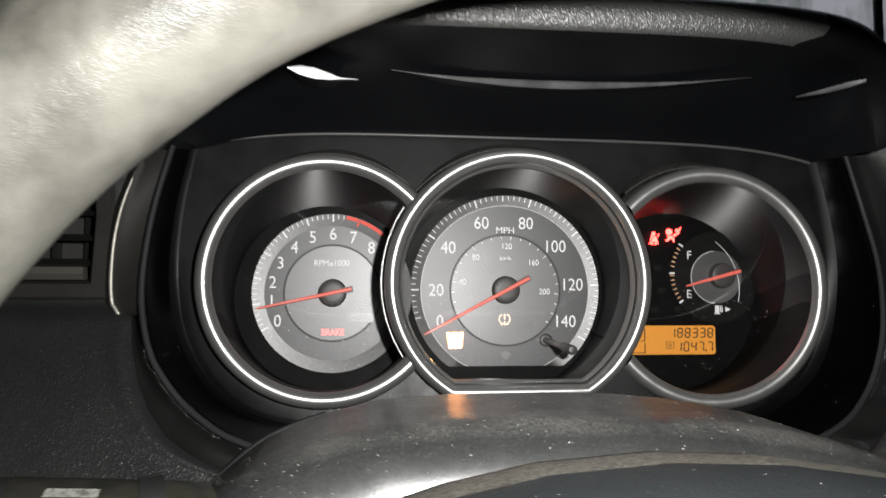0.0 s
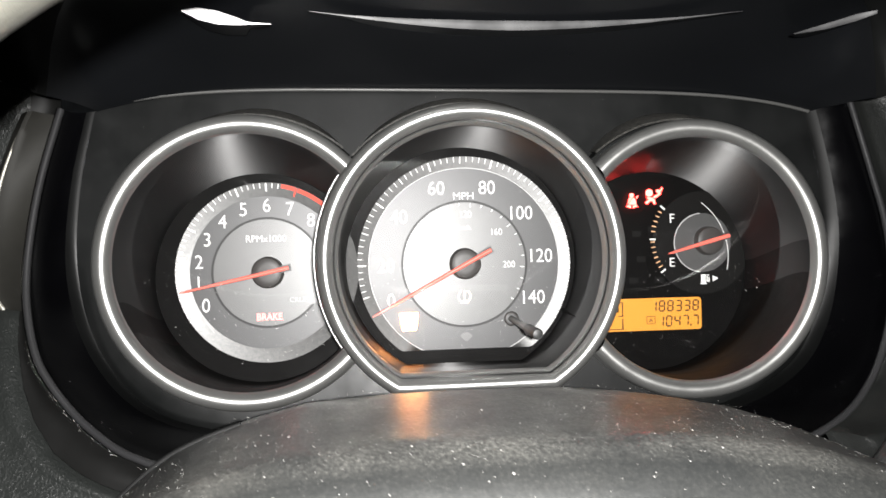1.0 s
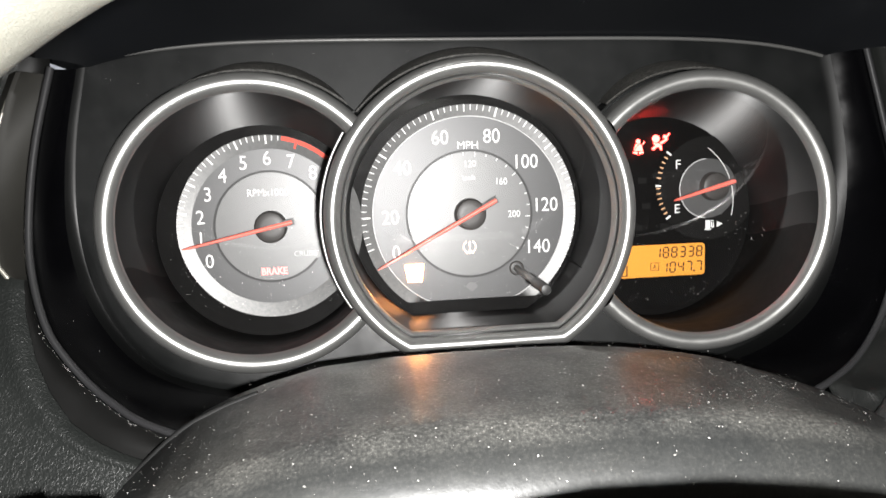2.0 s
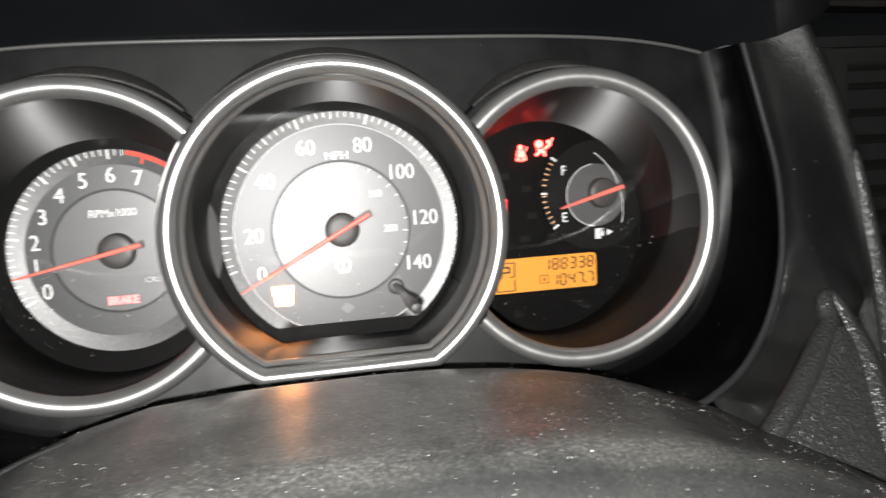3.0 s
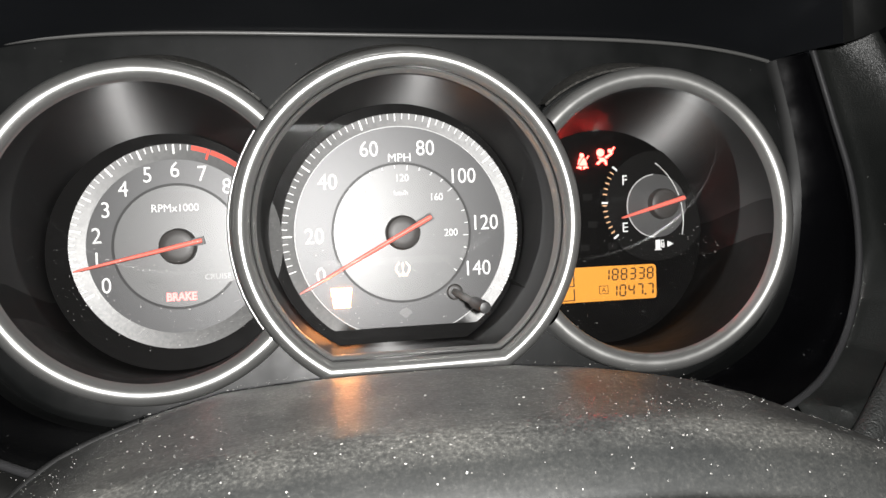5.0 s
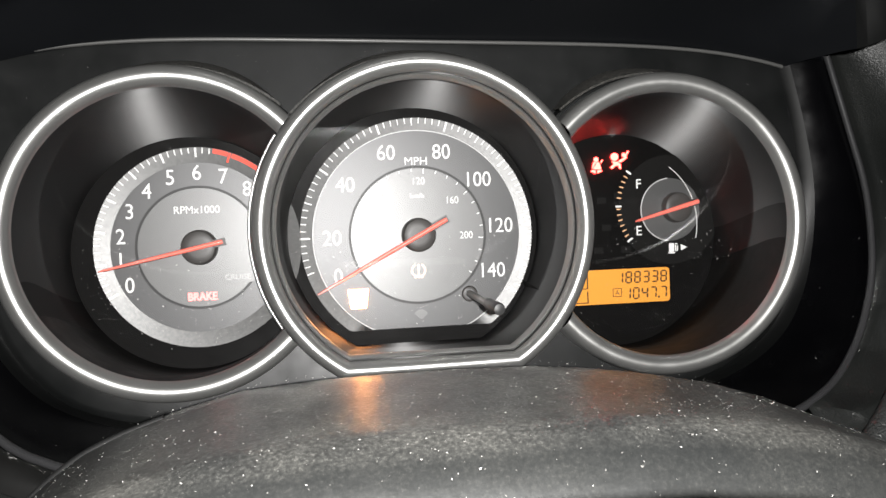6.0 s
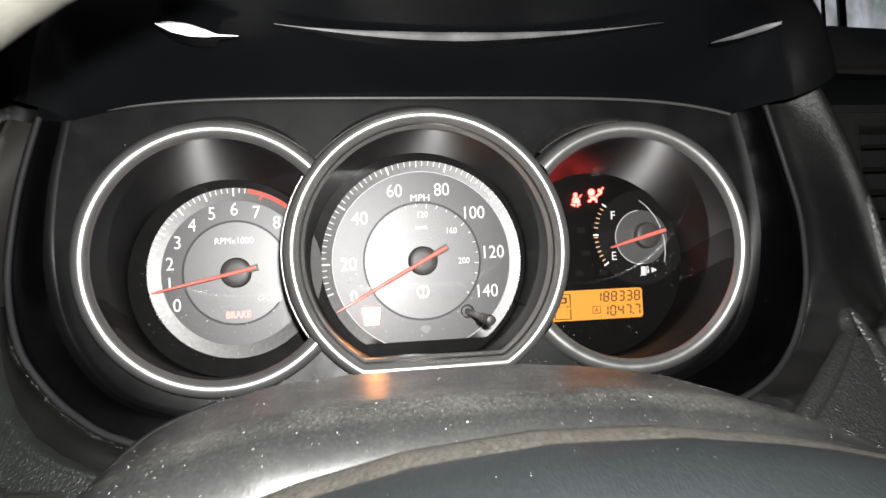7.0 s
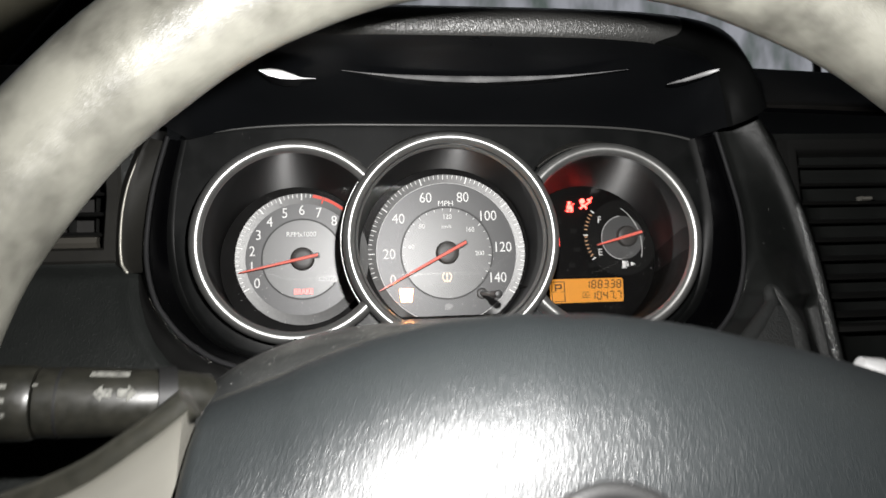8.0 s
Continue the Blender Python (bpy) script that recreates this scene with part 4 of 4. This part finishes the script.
for p in edge:
    xr, yr = -RIMXL(p[2]) - 1.2, RIMYL(p[2]) + 0.6
    strip.append([(p[0] - 7, -49.5, p[2]), (p[0] - 1.2, -57.0, p[2]), (p[0], -58.3, p[2]), (p[0] + 1.6, -58.2, p[2])]
                 + [(p[0] + 1.6 + (xr - p[0] - 1.6) * k / 6, -58.2 + (yr + 58.2) * k / 6 + 0.7 * math.sin(math.pi * k / 6), p[2]) for k in range(1, 7)])
strip.append([(x, y + 9, z - 0.6) for x, y, z in strip[-1]])
part("trim_strip", loft(strip), TRIM, trimline)

vent = thing("air_vent", "dark slatted air vent in the centre console", "air vent", "air vents")
vy = -30
ring = lambda d: [(221 - d, -52 - d * 0.6), (218 - d, 60 + d), (300, 60 + d), (300, -52 - d * 0.6)]
part("vent_frame", loft([[(x, vy + a, z) for x, z in ring(d)] for d, a in ((-2, 24), (-2, -2), (0, -4), (5, -4), (7, 4))], True), VENT, vent, "black plastic frame")
part("vent_duct", box(216, 302, vy + 22, vy + 25, -54, 62), VENTBACK, vent, smooth=False)
for k in range(10):
    z = -46 + k * 11.9
    part("slat", loft([[(x, vy + a, z + b) for a, b in ((1, -0.5), (3, 1.0), (17, 3.5), (17, 1.9), (3, -1.0))] for x in (220, 300)], True, caps=True), VENT, vent)
part("vent_tab", loft([[(x, vy + a, z) for a, z in ((-1, 26.6), (-2, 27.2), (-2, 28.6), (-1, 29.2), (3, 29.2), (3, 26.6))] for x in (262, 269)], True, caps=True), SPOKE, vent, "small pale tab")

# ---- steering column cover ----
SHX = (-140, -127, -120, -112, -104, -94, -83, -64, -40, -20, 5, 26, 45, 62, 78, 95, 110, 128, 150, 168, 185)
SHZ = (-84, -72, -65.5, -58.5, -53, -48.5, -44.8, -40.3, -38.6, -38.2, -38.2, -38.8, -40.6, -43.2, -46.5, -52, -58, -66, -78, -90, -104)


def shroud_z(x, y):
    """Height of the column cover: level from front to back, with a well-rounded edge towards the driver."""
    d = min(max(0.0, -152 - y), 21.9)
    return table(x, SHX, SHZ) - 22 + math.sqrt(484 - d * d)


cover = thing("steering_column_cover", "dusty black plastic steering column cover below the dials", "column cover")
xs = [p[0] for p in curve([(x, 0, 0) for x in SHX], 110)]
rows = [[(x, y, shroud_z(x, -100) - d) for x in xs] for y, d in ((-71, 24), (-73.5, 6.0), (-75.5, 3.6), (-78.5, 2.6), (-84, 1.9), (-91, 0.9), (-99, 0.0))]
rows += [[(x, y, shroud_z(x, y)) for x in xs] for y in range(-106, -152, -5)]
rows += [[(x, -152 - 22 * math.sin(radians(a)), shroud_z(x, -100) - 22 * (1 - math.cos(radians(a)))) for x in xs] for a in range(6, 91, 6)]
rows += [[(x, -174.5, shroud_z(x, -100) - 34) for x in xs], [(x, -176, shroud_z(x, -100) - 60) for x in xs]]
rows = [[(-138.5, r[0][1], -150)] + [(x, y, z) for x, y, z in r if x > -139] + [(186, r[0][1], -150)] for r in rows]
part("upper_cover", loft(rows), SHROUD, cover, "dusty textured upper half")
edge_line = curve([(x - 0.6, -96.5, shroud_z(x, -100) - 0.6) for x in SHX[1:7]], 30)
part("seam_strip", sweep(edge_line, 1.1, 8), SEAL, cover, "black seam strip along the edge")
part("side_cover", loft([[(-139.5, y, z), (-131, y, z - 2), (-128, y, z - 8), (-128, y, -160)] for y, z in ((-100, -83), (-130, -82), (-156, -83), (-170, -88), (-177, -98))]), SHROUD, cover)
part("lower_cover", loft([[(x, y, z) for x, z in ((-150, -128), (-120, -136), (0, -142), (120, -138), (190, -128))] for y in (-60, -120, -178)]), STALK, cover, "plain black lower half")

# ---- steering wheel ----
wheel = thing("steering_wheel", "steering wheel with worn beige leather rim and black airbag cover", "steering wheel")
WC, WT = Vector((-3.4, -238, -108)), 0.1125
wu, wv, wn = Vector((math.cos(WT), -math.sin(WT), 0)), Vector((0, 0, 1)), Vector((-math.sin(WT), -math.cos(WT), 0))
rim_loops = []
for k in range(160):
    a = 2 * math.pi * k / 160
    rad = wu * math.cos(a) + wv * math.sin(a)
    fat = 1.0 + 0.012 * math.sin(9 * a) + 0.01 * math.sin(23 * a + 1)
    rim_loops.append([WC + rad * (194.0 + 19.2 * fat * math.cos(b)) + wn * (19.2 * fat * math.sin(b)) for b in (2 * math.pi * j / 28 for j in range(28))])
part("rim", loft(rim_loops + [rim_loops[0]], True), LEATHER, wheel, "worn beige leather rim with grey stains")

HUBX = (-70, -66, -58, -45, -25, 0, 25, 45, 56, 71, 86, 101, 116, 138)
HUBZ = (-15, -13, -10, -6, -1.9, 0, -1.0, -3.9, -6.0, -10, -13.5, -18, -23, -32)


def hub_row(y, drop, half):
    """Upper outline of the airbag cover at one depth, then down round its sides."""
    n = 90
    pts = []
    for k in range(n + 1):
        u = -1 + 2 * k / n
        w = half + (52 if u > 0 else 6)
        x = -6 + w * u
        z = -35 - drop + table(x + 6, (-98,) + HUBX, (-24.5,) + HUBZ) * (1 - 0.55 * min(1.0, drop / 80))
        if abs(u) > 0.94:
            z -= 60 * ((abs(u) - 0.94) / 0.06) ** 2
        pts.append((x, y, z))
    return pts


back = ((-212, 26, 84), (-213, 7, 89), (-214.5, 2.6, 90.5), (-217, 0.8, 91.5), (-221, 0.2, 92), (-227, 0.0, 92), (-232, 0.0, 92))
part("pad_edge", loft([hub_row(*p) for p in back]), DUSTY, wheel, "dusty brown rear edge of the airbag cover")
front = [(-232, 0.0, 92)] + [(-234 - 55 * math.sin(radians(a)), 80 * (1 - math.cos(radians(a))), 92) for a in range(0, 91, 6)] + [(-290, 110, 92), (-288, 150, 92)]
part("airbag_cover", loft([hub_row(*p) for p in front]), PAD, wheel, "grained black airbag cover")

def pad_y(z):
    """Depth of the airbag cover's front at a height."""
    return -234 - 55 * math.sqrt(max(0.0, 1 - max(0.0, 1 - (-35 - z) / 80) ** 2))


em_pts = [[(x, pad_y(z) + d, z) for x, z in arc(2.5, -98.5, r, 0, 354, 60)] for r, d in ((24.2, 3), (23.8, -0.6), (22.8, -1.6), (20.6, -1.6), (19.4, -0.6), (19, 3))]
part("emblem_ring", loft(em_pts, True), SEAL, wheel, "plain dark round emblem")
for s in (-1, 1):
    o = 0 if s < 0 else 50
    top = curve([(-6 + s * (95 + o), -252, -58), (-6 + s * (106 + o), -252, -66), (-6 + s * (124 + o), -252, -77), (-6 + s * (150 + o), -250, -86), (-6 + s * (180 + o), -246, -92)], 24)
    loops = []
    for p in top:
        w = 62
        loops.append([(p[0], p[1] + dy, p[2] + dz) for dy, dz in ((14, -1), (6, 0.5), (1, -0.5), (-2, -3), (-5, -8), (-8, -16), (-10, -w * 0.45), (-9, -w * 0.7), (-4, -w), (14, -w - 2))])
    part("spoke", loft(loops, True, caps=True), SPOKE, wheel, "satin silver lower spoke")
    part("spoke_edge", sweep([(p[0], p[1] + 8, p[2] + 2.0) for p in top], 4.6, 14), STALK, wheel, "dark rubbery edge along the spoke")

# ---- turn-signal stalk ----
stalk = thing("turn_signal_stalk", "dark grey turn-signal stalk with pale printed arrows", "stalk")
axis = [(-113, -158, -64.5), (-122, -164, -64), (-140, -169, -63), (-160, -171, -62), (-168, -171.8, -61.6)]
part("lever", sweep(axis, [9.5, 11.2, 12.2, 12.6, 12.4], 32), STALK, stalk)
part("switch_ring", sweep([(-169, -172, -61.6), (-171, -172.2, -61.5), (-182, -173.4, -61), (-184, -173.6, -61)], [12.6, 13.4, 13.4, 12.6], 32), STALK, stalk)
part("stalk_end", sweep([(-184.6, -173.7, -60.9), (-187, -174, -60.8), (-232, -178, -59), (-240, -179, -58.5)], [12.6, 13.2, 13.0, 9.0], 32), STALK, stalk)
part("ring_groove", sweep([(-160.4, -171.0, -62), (-161.4, -171.1, -61.95)], [12.75, 12.75], 32), SEAL, stalk)
part("stalk_collar", sweep([(-124, -165, -64), (-130, -167, -63.6)], [12.9, 12.4], 24), SEAL, stalk)


def printed(outline, cx, cz, s):
    """A flat print wrapped on the driver's side of the stalk."""
    bm = bmesh.new()
    f = []
    for a, b in outline:
        x, dz = cx + a * s, cz + b * s
        ax = -63 + (x + 140) * -0.06
        rr = 12.9 if x > -168 else 13.7
        f.append(bm.verts.new(P(x, -169.0 - (x + 140) * -0.1 - math.sqrt(max(0.1, rr * rr - dz * dz)), ax + dz)))
    bm.faces.new(f)
    return bm


ARROW = ((-1.5, 0), (-0.2, 1.2), (-0.2, 0.6), (1.2, 0.6), (1.2, -0.6), (-0.2, -0.6), (-0.2, -1.2))
part("bar_print", printed([(-6.6, -0.8), (6.6, -0.8), (6.4, 0.8), (-6.4, 0.8)], -143, 10.6, 1.0), FADED, stalk, smooth=False)
part("arrow_print", printed(ARROW, -144.0, 4.4, 2.35), FADED, stalk, smooth=False)
part("arrow_print", printed([(-a, b) for a, b in ARROW], -136.6, 4.4, 2.35), FADED, stalk, smooth=False)
for k, (x, z) in enumerate(((-176.5, 6.5), (-176.5, 2), (-176.5, -3), (-166, 7), (-191, 4), (-191, -2))):
    part("symbol_print", printed([(-0.9, -0.35), (0.9, -0.35), (0.9, 0.35), (-0.9, 0.35)], x, z, 2.2 if k != 3 else 1.0), FADED, stalk, smooth=False)

wiper = thing("wiper_stalk", "pale grey tip of a wiper stalk behind the wheel", "stalk")
part("lever", sweep([(149, -180, -65), (157, -181, -65), (193, -186, -63), (233, -190, -61)], [6, 7.5, 8, 6], 20), STALK, wiper)
part("lever_tip", sweep([(140, -182, -61), (141, -182, -62), (149, -183, -64), (151, -183, -65)], [3.5, 5.0, 6.2, 5.6], 16), DIMPRINT, wiper, "pale grey lever end")

# ---- pillar, windscreen side and outside ----
pillar = thing("windscreen_pillar", "beige trimmed windscreen pillar with a black rubber seal", "pillar", kind="structure")
a0 = Vector((-540, 300, 60))
part("pillar_trim", loft([[tuple(a0 + Vector((520, 0, 640)) * t + Vector(q)) for q in ((-260, 40, 60), (0, 0, 0), (12, 8, -10), (18, 40, -16), (-200, 120, 40))] for t in (0, 0.5, 1)], False), PILLAR, pillar)
part("seal", sweep([tuple(a0 + Vector((520, 0, 640)) * t + Vector((16, 4, -14))) for t in (0, 0.5, 1)], 13, 10), SEAL, pillar)

bm = bmesh.new()
bm.faces.new([bm.verts.new(P(x, 2600, z)) for x, z in ((-3500, -730), (4500, -730), (4500, 3200), (-3500, 3200))])
tagged(part("backdrop", bm, GLASSOUT, smooth=False), "dim blue-grey street at night beyond the windscreen", "backdrop", kind="structure")

for x, w in ((960, 9), (992, 4), (1034, 9)):
    post = thing("street_post", "thin dark post beyond the windscreen", "post", "posts in the street")
    part("shaft", sweep([(x - 2, 1000, -730), (x + 2, 1000, 700), (x + 3, 1000, 1200)], w, 8), SEAL, post)

bm = bmesh.new()
bm.faces.new([bm.verts.new(P(x, y, -730)) for x, y in ((-60000, -60000), (60000, -60000), (60000, 60000), (-60000, 60000))])
tagged(part("ground", bm, ROAD, smooth=False), "dark asphalt street under the car", "ground", kind="structure")

# plain cabin walls that close the place behind the camera
bm = bmesh.new()
box(-800, 800, -1500, -1480, -700, 620, bm)
box(-820, -800, -1500, 200, -700, 620, bm)
box(800, 820, -1500, 200, -700, 620, bm)
box(-820, 820, -1500, 150, 620, 640, bm)
box(-820, 820, -1500, 500, -720, -700, bm)
box(-820, 820, 480, 500, -700, 80, bm)
tagged(part("cabin_wall", bm, CABIN, smooth=False), "dark plain cabin walls, floor and roof", "cabin", kind="structure")

# ---- dust ----
rng = random.Random(7)


def flakes(name, spots, mat, label):
    """Tiny irregular specks that lie on a surface: place (millimetres), normal, size."""
    verts, faces = [], []
    for p, n, s in spots:
        n = Vector(n).normalized()
        a = n.orthogonal().normalized()
        a.rotate(Matrix.Rotation(rng.random() * 6.28, 3, n))
        b = n.cross(a)
        k = len(verts)
        base = P(*p) + n * 0.00005
        for t in range(5):
            r = s * 0.001 * rng.uniform(0.6, 1.1)
            verts.append(base + (a * math.cos(t * 1.257) * rng.uniform(0.9, 1.4) + b * math.sin(t * 1.257) * 0.75) * r)
        verts.append(base + n * 0.00035 * s)
        faces += [(k + t, k + (t + 1) % 5, k + 5) for t in range(5)]
    me = bpy.data.meshes.new(name)
    me.from_pydata(verts, [], faces)
    me.materials.append(mat)
    return tagged(new(name, me), label, "dust", kind="stuff")


spots = []
for k in range(2900):
    x, y = rng.uniform(-128, 150), rng.uniform(-172, -82)
    if noise.noise((x * 0.03, y * 0.05, 0.0)) < rng.uniform(-0.6, 0.3):
        continue
    spots.append(((x, y, shroud_z(x, y)), (0, -max(0.0, -152 - y), math.sqrt(484 - min(484, max(0.0, -152 - y) ** 2)) + 0.1), rng.choice((0.09, 0.12, 0.15, 0.19, 0.25)) if k % 24 else rng.uniform(0.3, 0.48)))
flakes("dust", [p for k, p in enumerate(spots) if k % 2 == 0], DUST, "pale dust specks lying on the column cover")
flakes("dust", [p for k, p in enumerate(spots) if k % 2], LINT, "grey dust specks lying on the column cover")
spots = []
for k in range(900):
    c, r = rng.choice(((TA, 45), (FU, 45), (SP, 50)))
    a, q = rng.uniform(185, 355), r * rng.random() ** 0.4
    x, z = c[0] + q * math.cos(radians(a)), c[1] + q * math.sin(radians(a))
    if c is SP and z < SP[1] - 40 or (c is not SP and math.hypot(x - SP[0], z - SP[1]) < 60):
        continue
    spots.append(((x, -33.3 - (z - c[1]) * 0.40, z), (0, -1, -0.40), rng.choice((0.06, 0.08, 0.11, 0.14)) if k % 20 else 0.24))
flakes("dust", spots, DUST, "fine dust specks on the gauge lenses")
spots = []
for k in range(130):
    i, f = rng.randrange(10, len(rim) - 11), rng.random()
    t = rng.random() ** 0.5
    wall = bay_row(t)
    p = wall[i] * (1 - f) + wall[i + 1] * f
    if p[2] > 20 and rng.random() < 0.8:
        continue
    spots.append((tuple(p + np.array((0, -0.3, 0))), (mid[0] - p[0], -60, mid[2] - p[2]), rng.choice((0.03, 0.045, 0.06, 0.1))))
for k in range(260):
    x, z = rng.uniform(-140, 140), rng.uniform(40, 72)
    if z > top_edge((x - 0.2) / 147.6)[1] - 2 or min(math.hypot(x - c[0], z - c[1]) - r for c, r in ((SP, 62), (TA, 58), (FU, 58))) < 0:
        continue
    spots.append(((x, panel_y(z) - 0.05, z), (0, -1, 0.1), rng.choice((0.03, 0.04, 0.05, 0.07, 0.1))))
for k in range(420):
    i, f = rng.randrange(14, len(rim) - 14), rng.random()
    p = rim[i] * (1 - f) + rim[i + 1] * f
    if p[2] > -8 and rng.random() < 0.85 or abs(p[0]) < 100:
        continue
    spots.append((tuple(outward(p, rng.gauss(2.4, 0.5), -1.0)), (0, -1, 0.3), rng.choice((0.04, 0.05, 0.07, 0.1, 0.15))))
for k in range(50):
    x, z = rng.uniform(-260, -150), rng.uniform(-90, -5)
    spots.append(((x, left_y(x, z) - 0.2, z), (0, -1, 0.2), rng.choice((0.1, 0.14, 0.22))))
for k in range(30):
    x, z = rng.uniform(168, 200), rng.uniform(-60, 60)
    spots.append(((x, right_y(x, z) - 0.2, z), (0, -1, 0.1), rng.choice((0.08, 0.12, 0.16))))
flakes("dust", spots, DUST, "pale dust specks on the bezel wall and dashboard")
spots = []
for k in range(110):
    u = rng.uniform(-0.8, 0.8)
    x, y = -6 + 92 * u, rng.uniform(-252, -218)
    spots.append(((x, y, -35 - 13.0 * abs(u * 92 / 66) ** 2 + 0.1), (0, 0, 1), rng.choice((0.06, 0.09, 0.15))))
flakes("dust", spots, DUST, "pale dust specks on the airbag cover")
